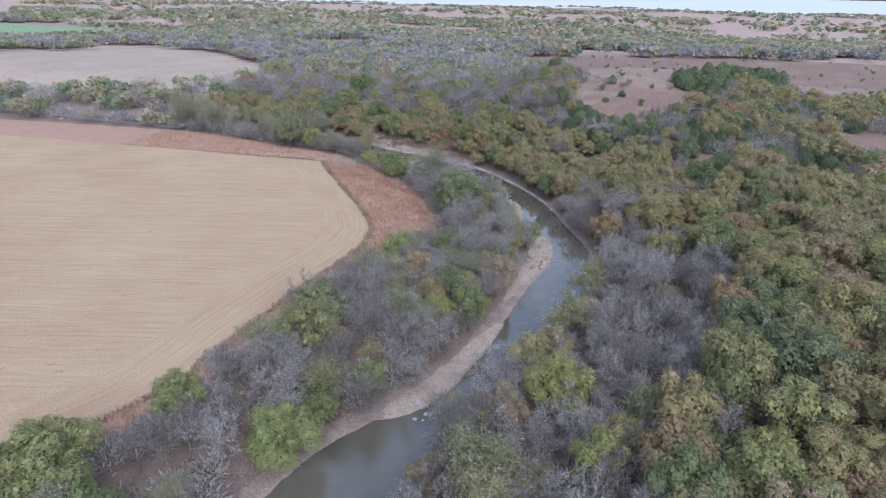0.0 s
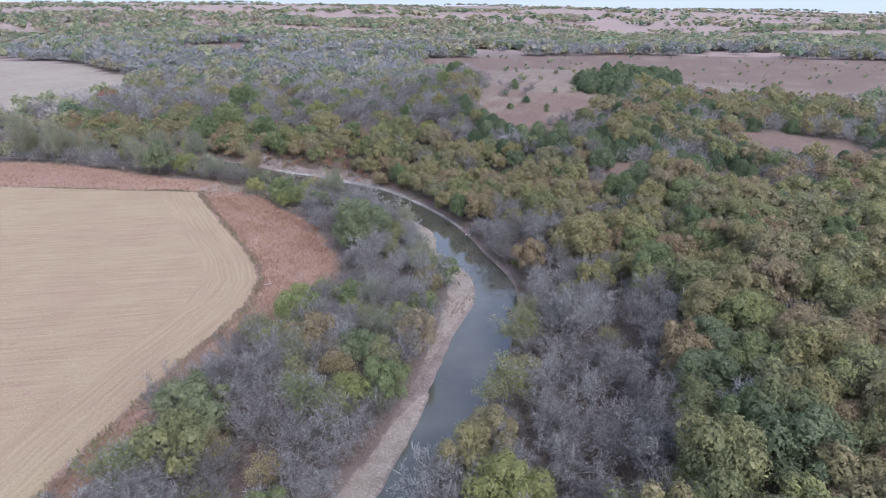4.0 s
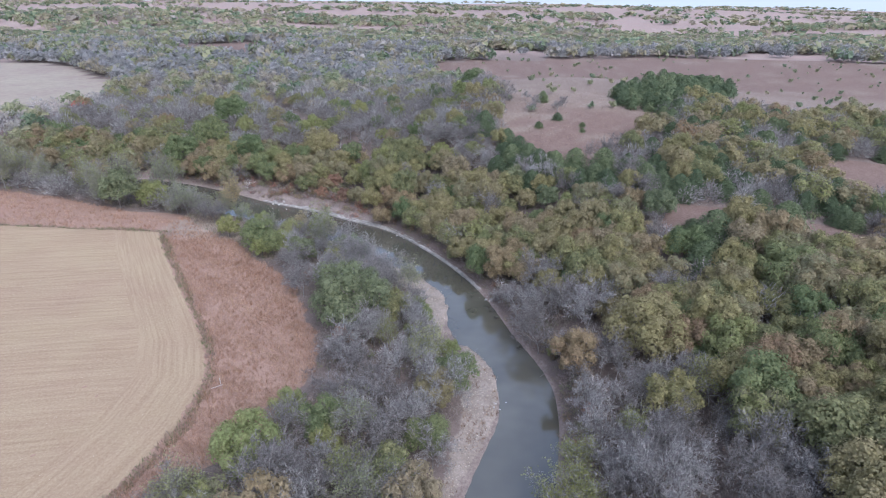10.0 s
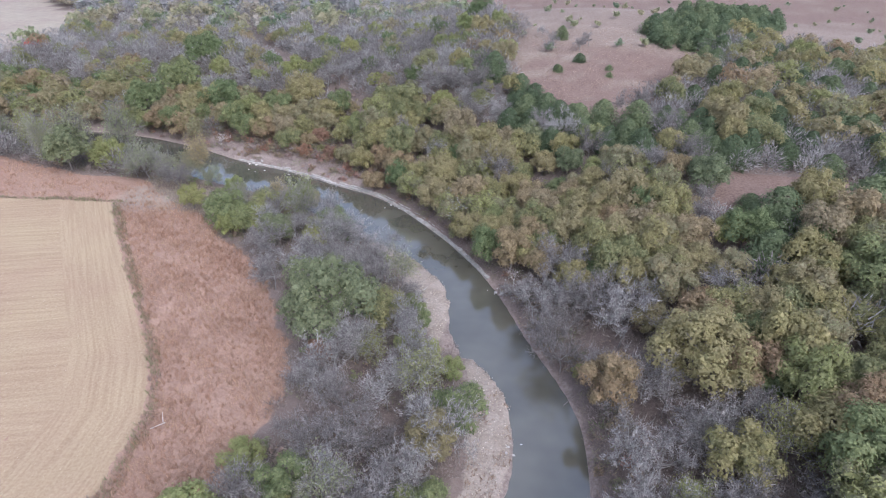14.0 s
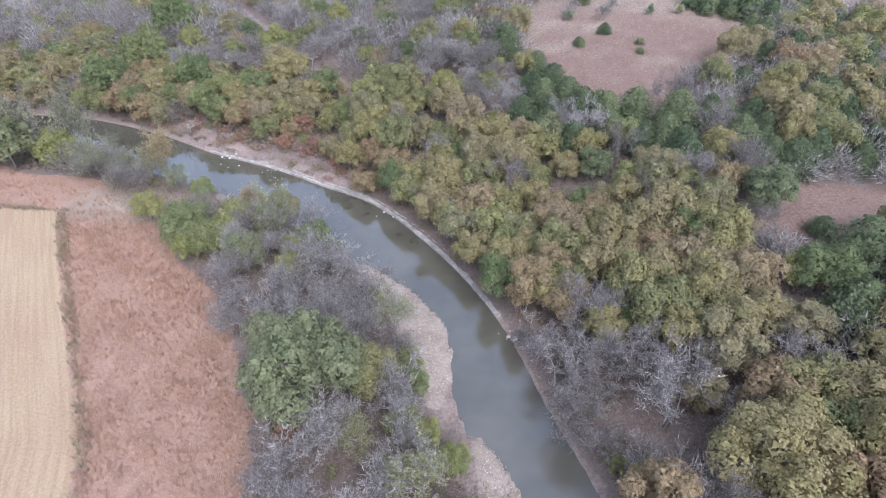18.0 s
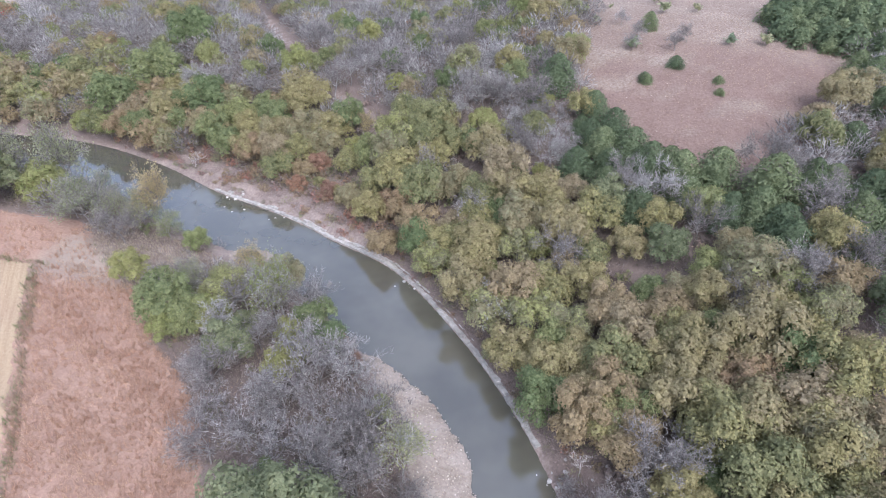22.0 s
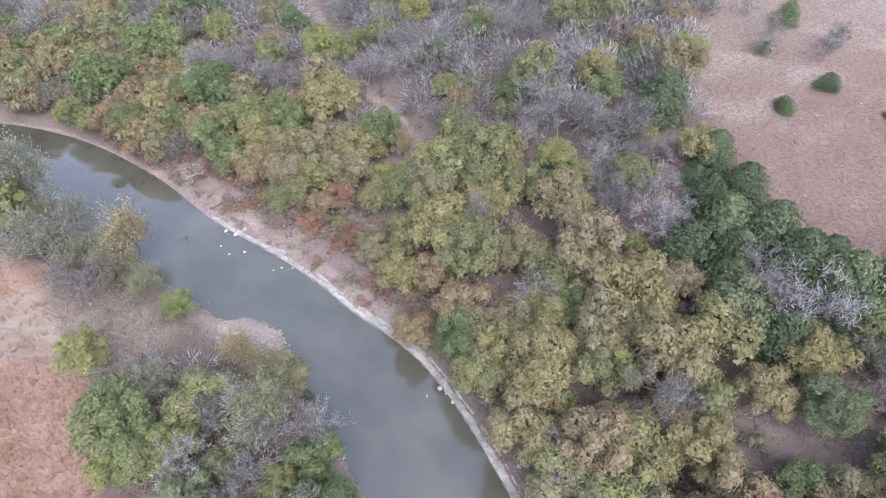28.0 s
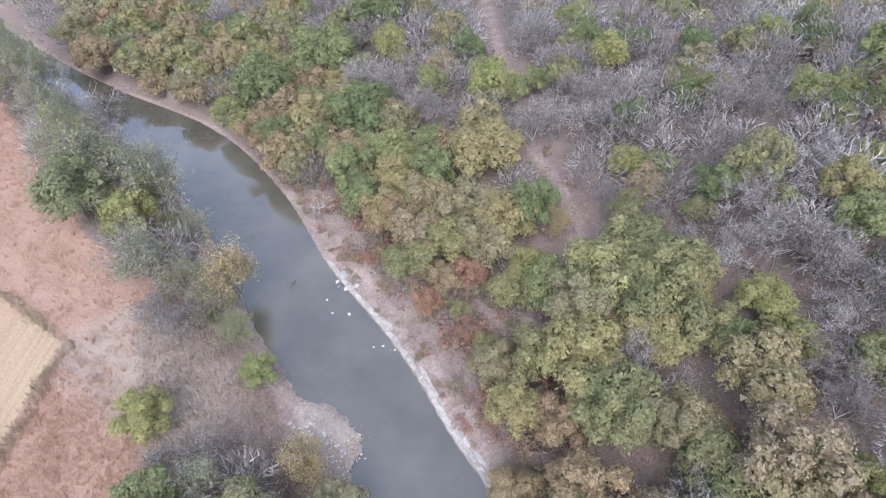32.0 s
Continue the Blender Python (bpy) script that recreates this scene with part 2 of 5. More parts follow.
def water_material():
    m, n, l, b = base_material("creek_water", 0.025, 1.0)
    b.inputs["IOR"].default_value = 1.65
    pos = n.new("ShaderNodeNewGeometry").outputs["Position"]
    murk = noise_tex(n, l, pos, 0.09, 3)
    r = ramp(n, [(0.35, (0.062, 0.059, 0.045)), (0.65, (0.094, 0.089, 0.069))])
    l.new(murk.outputs["Fac"], r.inputs["Fac"])
    l.new(r.outputs[0], b.inputs["Base Color"])
    rip = noise_tex(n, l, pos, 1.3, 3)
    bumped(n, l, b, rip.outputs["Fac"], 0.06, 0.1)
    return m


def stone_material(name, lo, hi):
    m, n, l, b = base_material(name, 0.9, 0.2)
    pos = n.new("ShaderNodeNewGeometry").outputs["Position"]
    geo = n.new("ShaderNodeObjectInfo")
    t = noise_tex(n, l, pos, 1.8, 6, 0.7)
    r = ramp(n, [(0.3, lo), (0.7, hi)])
    l.new(t.outputs["Fac"], r.inputs["Fac"])
    v = n.new("ShaderNodeHueSaturation")
    l.new(r.outputs[0], v.inputs["Color"])
    l.new(maths(n, l, "ADD", 0.8, maths(n, l, "MULTIPLY", geo.outputs["Random"], 0.35)), v.inputs["Value"])
    l.new(v.outputs[0], b.inputs["Base Color"])
    bumped(n, l, b, t.outputs["Fac"], 0.8, 0.08)
    return m


def tone_material(name, stops, spread=0.4, drift=0.5):
    return leaf_material(name, stops, "tone", spread=spread, drift=drift)


MAT["ground"], MAT["field"], MAT["water"] = ground_material(), field_material(), water_material()
MAT["ledge"] = stone_material("pale_limestone", (0.19, 0.178, 0.16), (0.40, 0.382, 0.35))
MAT["rock"] = stone_material("white_limestone", (0.30, 0.28, 0.26), (0.48, 0.46, 0.43))
MAT["grass"] = tone_material("red_grass_blades", [(0.0, (0.26, 0.15, 0.095)), (0.5, (0.36, 0.215, 0.135)), (1.0, (0.47, 0.325, 0.215))])
MAT["straw"] = tone_material("straw", [(0.0, (0.30, 0.23, 0.165)), (1.0, (0.46, 0.385, 0.295))])
MAT["meadow_grass"] = tone_material("meadow_grass_blades", [(0.0, (0.22, 0.14, 0.10)), (1.0, (0.35, 0.26, 0.185))])
MAT["brush"] = tone_material("brush_twigs", [(0.0, (0.21, 0.165, 0.145)), (0.45, (0.31, 0.255, 0.235)), (0.7, (0.28, 0.195, 0.145)), (0.85, (0.22, 0.21, 0.11)), (1.0, (0.17, 0.19, 0.09))])
MAT["thicket"] = tone_material("thicket_twigs", [(0.0, (0.175, 0.14, 0.118)), (0.5, (0.235, 0.198, 0.17)), (0.85, (0.295, 0.26, 0.225)), (1.0, (0.19, 0.18, 0.105))])
MAT["pebble"] = tone_material("gravel_stones", [(0.0, (0.27, 0.21, 0.16)), (0.6, (0.40, 0.33, 0.265)), (1.0, (0.51, 0.45, 0.385))])
MAT["red_brush"] = tone_material("red_brush_leaves", [(0.0, (0.30, 0.23, 0.155)), (0.25, (0.25, 0.20, 0.12)), (0.45, (0.31, 0.20, 0.135)), (0.6, (0.29, 0.14, 0.105)), (0.75, (0.27, 0.22, 0.20)), (1.0, (0.20, 0.20, 0.10))])
# autumn canopy colours, lightened so that distance haze is in the paint
HAZED_WOODS = [(0.0, (0.156, 0.211, 0.133)), (0.2, (0.227, 0.258, 0.149)), (0.4, (0.288, 0.288, 0.164)), (0.6, (0.336, 0.296, 0.187)), (0.8, (0.312, 0.272, 0.211)), (1.0, (0.366, 0.343, 0.32))]
MAT["woods"] = tone_material("hazed_autumn_canopy", HAZED_WOODS, 0.2, 0.1)
# bare-twig grey with distance haze painted in as a paler base colour
MAT["hazed_grey_woods"] = tone_material("hazed_leafless_canopy", [(0.0, (0.228, 0.226, 0.206)), (0.4, (0.27, 0.262, 0.254)), (0.8, (0.312, 0.3, 0.3)), (1.0, (0.282, 0.27, 0.234))], 0.12, 0.3)

# ---- the lie of the land ----
CREEK = [(-420, 212, 12), (-260, 199, 10), (-167, 187, 7), (-130, 183.5, 7), (-100, 180, 13.5), (-78, 174, 12.5), (-60, 165, 12), (-45, 159, 12),
         (-34, 153, 12), (-24, 147, 13), (-14, 137, 12), (-6, 127.5, 10), (-1, 118, 10), (3, 107, 10), (8, 95, 9.5), (8.8, 86, 8.5), (6, 74, 10),
         (3, 62, 9.5), (-1, 50, 7.5), (-6, 38, 5.5), (-12.5, 27, 10), (-16.5, 16, 15.5), (-20, 0, 15), (-26, -40, 13), (-30, -120, 13)]   # x, y, width


def spline(points, n):
    p = np.asarray(points, float)
    q = np.vstack([2 * p[0] - p[1], p, 2 * p[-1] - p[-2]])
    s = np.linspace(0, 1, n, endpoint=False)[:, None]
    runs = [0.5 * (2 * b + (c - a) * s + (2 * a - 5 * b + 4 * c - d) * s * s + (3 * b - a - 3 * c + d) * s ** 3)
            for a, b, c, d in zip(q, q[1:], q[2:], q[3:])]
    return np.vstack(runs + [p[-1:]])


BARS = [[(-19, 133.6, 1.2), (-15.8, 131, 2.2), (-12, 126.5, 3.0), (-8.5, 121.5, 3.6), (-7, 117, 3.4), (-6, 112.5, 2.3), (-5.6, 108, 0.9)],
        [(-0.3, 103.5, 0.7), (0.9, 101, 1.7), (2.1, 97, 2.5), (2.5, 92, 2.8), (1.8, 87, 2.5), (0.8, 82, 1.9), (-0.7, 77, 1.3), (-2.3, 71, 0.9), (-3.4, 66, 0.4)],
        [(-46, 151.9, 1.2), (-43.2, 152.4, 2.5), (-40.2, 151.2, 3.1), (-38.8, 148.8, 2.4), (-38.4, 146.5, 0.8)],
        [(-3.6, 57.5, 0.7), (-4.8, 54, 1.2), (-6.6, 49, 1.6), (-8.3, 44, 1.7), (-10.2, 39.5, 2.2), (-12.4, 35, 2.3), (-15.2, 31.5, 1.4)]]   # gravel: x, y, reach
COURSE = spline(CREEK, 8)


def ease(x, a, b):
    t = np.clip((x - a) / (b - a), 0, 1)
    return t * t * (3 - 2 * t)


def creek(x, y):
    """Distance outside the water's edge, and the side: 1 the hill's, -1 the field's."""
    x, y = np.asarray(x, float), np.asarray(y, float)
    best, side = np.full(x.shape, 1e9), np.zeros(x.shape)
    for a, b in zip(COURSE, COURSE[1:]):
        e = b[:2] - a[:2]
        t = np.clip(((x - a[0]) * e[0] + (y - a[1]) * e[1]) / (e @ e), 0, 1)
        dx, dy = x - a[0] - t * e[0], y - a[1] - t * e[1]
        d = np.hypot(dx, dy) - 0.5 * (a[2] + (b[2] - a[2]) * t)
        nearer = d < best
        best, side = np.where(nearer, d, best), np.where(nearer, np.sign(e[0] * dy - e[1] * dx), side)
    return best, side


def wave(x, y, s, k):
    """Smooth value noise from a few sines, about -1 to 1."""
    return (np.sin(x / s + 1.7 * k) * np.cos(y / s * 1.13 + k) + 0.6 * np.sin((x + 1.7 * y) / s * 1.9 + 2.1 * k) + 0.4 * np.cos((1.3 * x - y) / s * 3.7 + k)) / 1.6


def gravel_at(x, y):
    """How far a place lies on the gravel bars, 0 to 1."""
    wob = 0.4 * wave(x, y, 2.1, 1.1)
    g = np.zeros(np.shape(x))
    for bar in BARS:
        for (ax, ay, ar), (bx, by, br) in zip(bar, bar[1:]):
            ex, ey = bx - ax, by - ay
            t = np.clip(((x - ax) * ex + (y - ay) * ey) / (ex * ex + ey * ey), 0, 1)
            g = np.maximum(g, ease(ar + (br - ar) * t - np.hypot(x - ax - t * ex, y - ay - t * ey) + wob, -0.9, 1.1))
    return g


def height(x, y, ds=None):
    x, y = np.asarray(x, float), np.asarray(y, float)
    d, s = creek(x, y) if ds is None else ds
    bed = np.maximum(-1.3, 0.35 * d)
    low = 0.11 * np.clip(d, 0, 5) + 1.05 * ease(d, 4, 13)
    hill = 14 * np.exp(-((x - 40) ** 2 / np.where(x > 40, 9000, 4500) + (y - 240) ** 2 / 5500)) * ease(d, 4, 30)
    high = 0.55 * np.clip(d, 0, 2.4) + 1.2 * ease(d, 1.5, 8) + 8 * ease(d, 6, 46) + hill
    h = np.where(d < 0, bed, np.where(s > 0, high, low))
    g = gravel_at(x, y)
    h = h + (0.32 - h) * g * (h < 0.32)
    r = np.hypot(x, y - 100)
    roll = 5 * np.sin(x / 97 + 1.3) * np.sin(y / 141 + 0.6) + 7 * np.sin(x / 260 - y / 310 + 0.8) + 5 * np.sin(y / 205 + 2)
    h = h * (1 - 0.6 * ease(r, 350, 1200)) + ease(r, 220, 700) * roll * ease(r, 220, 900) - 5 * ease(r, 250, 900) - 26 * ease(r, 1200, 4300)
    return h + 0.12 * wave(x, y, 3.1, 0.4) * ease(d, 1, 4) * ease(x, -108, -98) * ease(-x, -80, -60)


def inside(x, y, poly):
    hit = np.zeros(np.shape(x), bool)
    for (x0, y0), (x1, y1) in zip(poly, poly[1:] + poly[:1]):
        if y0 != y1:
            hit ^= ((y0 > y) != (y1 > y)) & (x < (x1 - x0) * (y - y0) / (y1 - y0) + x0)
    return hit


FIELD_EDGE = [(-40, -110), (0, -66), (16, -53.6), (23, -49.7), (30, -46.6), (45, -44.8), (56, -42.7), (62, -41.6), (71, -39.2), (80, -37.5), (90, -38), (99, -42.2), (119, -56.6), (130, -64.4), (144, -73.8)]
GRASS_EDGE = [(-40, -104), (0, -61), (16, -48.5), (23, -44.8), (30, -42), (45, -40), (56, -37.8), (64, -35.6), (72, -32.6), (80, -25.8), (88, -24), (98, -23.4), (104, -25.8), (114, -31.6), (118, -33.4), (124, -37.8), (130, -45.2), (136, -50), (140, -54), (146, -64), (156, -74)]
STRIP_TOP = [(-420, 172), (-225, 168), (-136, 170), (-115, 165), (-90, 156.5), (-75, 151.5), (-64, 146)]
MEADOW = [(6, 183), (13, 174), (24, 161), (37, 168), (49, 186), (58, 203), (66, 216), (100, 212), (140, 222), (200, 262), (420, 330), (420, 470), (150, 500), (-24, 430), (-30, 330), (3, 260), (10, 225), (7, 200)]
GLADE = [(39, 121), (38, 133), (41, 144), (47, 142), (61, 141), (78, 130), (76, 119), (66, 118), (50, 128), (44, 122)]
SLOPE = [(82, 150), (85, 176), (100, 176), (125, 170), (125, 150), (100, 146)]
CEDAR_BELT = [(0, 174), (6, 182), (14, 178), (24, 171), (37, 168), (46, 150), (46, 140), (39, 138), (31, 146), (19, 151), (9, 156), (2, 163)]
CLEARING = [(-74, 150), (-64, 150.5), (-58, 150), (-51, 152), (-44, 154), (-36, 152), (-37, 146), (-44, 143), (-50, 141), (-54, 138), (-60, 138), (-70, 144)]
CEDAR_CLUMP = [(41, 217), (46, 206), (58, 200), (72, 211), (84, 226), (93, 241), (96, 254), (80, 262), (66, 246), (52, 226)]
HAYFIELD = [(-420, 325), (-330, 398), (-250, 372), (-165, 290), (-150, 240), (-181, 224), (-290, 214), (-420, 230)]
WINTER_FIELD = [(-900, 520), (-900, 640), (-620, 716), (-530, 632), (-618, 525)]
FAR_HILL = [(-215, 414), (-267, 559), (-236, 616), (-190, 636), (-165, 465)]
TRACK = [(-88, 262), (-75, 243), (-62, 224), (-52, 210), (-44, 199), (-36, 192), (-31, 187), (-27, 180)]


def along(x, pairs):
    a = np.array(pairs, float)
    return np.interp(x, a[:, 0], a[:, 1])


def depth_in(x, y, poly):
    """Distance inside a polygon's edge, negative outside it."""
    best = np.full(np.shape(x), 1e9)
    for (x0, y0), (x1, y1) in zip(poly, poly[1:] + poly[:1]):
        ex, ey = x1 - x0, y1 - y0
        t = np.clip(((x - x0) * ex + (y - y0) * ey) / (ex * ex + ey * ey), 0, 1)
        best = np.minimum(best, np.hypot(x - x0 - t * ex, y - y0 - t * ey))
    return np.where(inside(x, y, poly), best, -best)


def zones(x, y, ds):
    """Masks of what covers the ground, 0 to 1."""
    d, s = ds
    wob = 0.9 * wave(x, y, 2.3, 1.1)
    soft = lambda v: ease(v, -0.8, 0.8)
    low = ease(-s * np.minimum(d, 9), 1.5, 3.5)
    strip = np.minimum(np.minimum(-64 - x, y - 143.5), along(x, STRIP_TOP) + wob - y)
    red = low * soft(np.maximum(np.minimum(along(y, GRASS_EDGE) + wob - x, np.minimum(156 - y, y + 40)), strip))
    meadow = np.zeros(np.shape(x))
    for poly in (MEADOW, GLADE, SLOPE, FAR_HILL):
        meadow = np.maximum(meadow, soft(depth_in(x + wob, y, poly)))
    r = np.hypot(x, y - 100)
    reach = np.where(s > 0, 0.5 + 4.6 * ease(x, -76, -66) * ease(-x, 20, 32), 3.0)
    path = np.zeros(np.shape(x))
    for a, b in zip(TRACK, TRACK[1:]):
        e = np.subtract(b, a)
        t = np.clip(((x - a[0]) * e[0] + (y - a[1]) * e[1]) / (e @ e), 0, 1)
        path = np.maximum(path, ease(-np.hypot(x - a[0] - t * e[0], y - a[1] - t * e[1]), -1.25, -0.3))
    path = np.maximum(path, ease(-np.hypot((x - 8.5) / 2.4, (y - 146) / 1.6), -1.3, -0.7))
    wood_floor = np.maximum(ease(420 + 0.25 * x - y, -15, 15), ease(wave(x, y, 38, 0.7), -0.3, 0.0) * ease(-y, -720, -690))
    path = np.maximum(path, ease(-np.hypot((x + 34) / 8, (y - 170) / 4), -1.3, -0.7))
    scar = inside(x, y, MEADOW) * np.clip(0.6 * ease(wave(x, y * 1.6, 11, 2.2) + 0.5 * wave(x, y, 4, 0.3), 0.1, 1.0) + 0.55 * ease(y + 9 * wave(x, y, 9, 0.5), 188, 216) * ease(-y, -330, -250), 0, 0.85)
    tan_grass = 0.56 * ease(x, -84, -70) * ease(-x, 40, 54) * ease(y, 133, 143) * ease(-y, -158, -150) * (s < 0)
    return dict(red=red, meadow=meadow, gravel=gravel_at(x, y), hay=np.maximum(soft(depth_in(x + wob, y, HAYFIELD)), tan_grass), winter=soft(depth_in(x, y, WINTER_FIELD)),
                bank=np.maximum(soft(reach + 0.5 * wob - d), path), far=ease(r, 330, 480) * (1 - wood_floor), pale=scar)


def raw_mesh(name, verts, faces, mat, tone=None, smooth=False):
    """A mesh from arrays; faces all with the same number of corners."""
    verts, faces = np.asarray(verts, np.float32), np.asarray(faces, np.int32)
    me = bpy.data.meshes.new(name)
    k = faces.shape[1]
    me.vertices.add(len(verts))
    me.vertices.foreach_set("co", verts.ravel())
    me.loops.add(faces.size)
    me.loops.foreach_set("vertex_index", faces.ravel())
    me.polygons.add(len(faces))
    me.polygons.foreach_set("loop_start", np.arange(0, faces.size, k, dtype=np.int32))
    if smooth:
        me.polygons.foreach_set("use_smooth", np.ones(len(faces), bool))
    if tone is not None:
        me.attributes.new("tone", "FLOAT", "POINT").data.foreach_set("value", np.asarray(tone, np.float32))
    me.update(calc_edges=True)
    me.materials.append(mat)
    return me


def axis(lo, hi, step, reach, grow):
    """Even steps from lo to hi, then ever longer ones out to the reach."""
    mid = list(np.arange(lo, hi + step, step))
    out, s = [mid[-1]], step
    while out[-1] < reach:
        s *= grow
        out.append(out[-1] + s)
    back, s = [lo], step
    while back[-1] > -reach:
        s *= grow
        back.append(back[-1] - s)
    return np.array(back[:0:-1] + mid + out[1:])


def grid_faces(nx, ny):
    i = np.arange(nx * ny).reshape(ny, nx)
    return np.stack([i[:-1, :-1], i[:-1, 1:], i[1:, 1:], i[1:, :-1]], -1).reshape(-1, 4)


# ground: one sheet out to the horizon
gx, gy = axis(-110, 70, 1.0, 4400, 1.1), axis(10, 215, 1.0, 4400, 1.1)
X, Y = np.meshgrid(gx, gy)
DS = creek(X, Y)
Z = height(X, Y, DS)
zone = zones(X, Y, DS)
ground_mesh = raw_mesh("ground", np.stack([X, Y, Z], -1).reshape(-1, 3), grid_faces(len(gx), len(gy)), MAT["ground"], smooth=True)
for key, names in (("zone_a", ("red", "meadow", "gravel", "far")), ("zone_b", ("hay", "winter", "bank", "pale"))):
    at = ground_mesh.attributes.new(key, "FLOAT_COLOR", "POINT")
    at.data.foreach_set("color", np.stack([np.asarray(zone[k], np.float32).ravel() for k in names], -1).ravel())
tagged(new("ground", ground_mesh), "rolling prairie ground with leaf litter, grass and gravel", "ground", kind="structure")

# the pale sky low over the horizon
sky_mat = bpy.data.materials.new("pale_sky")
sky_mat.use_nodes = True
sk = sky_mat.node_tree
sk.nodes.clear()
sk_e, sk_o = sk.nodes.new("ShaderNodeEmission"), sk.nodes.new("ShaderNodeOutputMaterial")
sk_e.inputs["Color"].default_value, sk_e.inputs["Strength"].default_value = (0.88, 0.94, 1.0, 1), HORIZON_GLOW
sk.links.new(sk_e.outputs[0], sk_o.inputs["Surface"])
ring = np.linspace(0, 2 * math.pi, 97)
bv = np.stack([np.stack([4550 * np.cos(ring), 100 + 4550 * np.sin(ring), np.full(97, z)], -1) for z in (-120, 60)])
tagged(new("backdrop", raw_mesh("backdrop", bv.reshape(-1, 3), grid_faces(97, 2), sky_mat)), "pale overcast sky low over the horizon", "sky", kind="structure")

# water: a sheet that follows the creek and dips under its banks
cut = spline(CREEK, 14)
tan = np.gradient(cut[:, :2], axis=0)
tan /= np.linalg.norm(tan, axis=1)[:, None]
side = np.stack([-tan[:, 1], tan[:, 0]], -1)
steps = np.linspace(-1, 1, 7)
wv = np.concatenate([np.concatenate([cut[:, :2] + side * (k * (cut[:, 2:3] / 2 + 1.2)), np.zeros((len(cut), 1))], 1)[:, None] for k in steps], 1)
tagged(new("water", raw_mesh("water", wv.reshape(-1, 3), grid_faces(7, len(cut)), MAT["water"], smooth=True)), "murky grey-green creek water, calm, mirroring the trees", "creek", kind="structure")

# the cut crop field: rows run east and west, with headland rows along its edge
fy = np.concatenate([np.linspace(-60, 0, 20), np.linspace(1.5, 143.6, 110)])
fu = np.concatenate([np.linspace(0, 11.4, 9), [11.42], np.linspace(13, 90, 30), np.linspace(100, 420, 14)])
FX = along(fy, FIELD_EDGE)[:, None] - fu[None] 
FY = np.repeat(fy[:, None], len(fu), 1)
FZ = height(FX, FY) + 0.05 + 0.25 * ease(-FX, 95, 125)
FZ[:, 0] -= 0.09
field_mesh = raw_mesh("crop_field", np.stack([FX, FY, FZ], -1).reshape(-1, 3), grid_faces(len(fu), len(fy))[:, ::-1], MAT["field"], smooth=True)
head = fu[None] + 0 * FY < 11.41
rowp = np.stack([np.where(head, FY, FX), np.where(head, fu[None] + 0 * FY, FY - 0.22 * FX) + 0, 0 * FX], -1)
field_mesh.attributes.new("row_place", "FLOAT_VECTOR", "POINT").data.foreach_set("vector", rowp.astype(np.float32).ravel())
tagged(new("crop_field", field_mesh), "harvested crop field of pale straw stubble in rows", "field", kind="structure")

# ---- shapes for plants ----
rng = np.random.default_rng(7)


def unit(n, r):
    v = r.normal(size=(n, 3))
    return v / np.linalg.norm(v, axis=1)[:, None]


def cards(centres, normals, sizes, r, aspect=0.75):
    """Leaf clumps: small three-cornered blades facing along the normals."""
    n = len(centres)
    a = np.cross(normals, unit(n, r))
    a /= np.linalg.norm(a, axis=1)[:, None] + 1e-9
    b = np.cross(normals, a)
    s = np.asarray(sizes)[:, None]
    v = np.stack([centres - a * s, centres + a * s - normals * s * 0.3, centres + b * s * 1.9 * aspect - normals * s * 0.15], 1)
    return v.reshape(-1, 3), np.arange(n * 3).reshape(-1, 3)


ICO = bmesh.new()
bmesh.ops.create_icosphere(ICO, subdivisions=1, radius=1)
ICO_V = np.array([v.co[:] for v in ICO.verts])
ICO_F = np.array([[v.index for v in f.verts] for f in ICO.faces])
ICO.free()


def join(pieces):
    vs, fs, k = [], [], 0
    for v, f in pieces:
        vs.append(v)
        fs.append(f + k)
        k += len(v)
    return np.concatenate(vs), np.concatenate(fs)


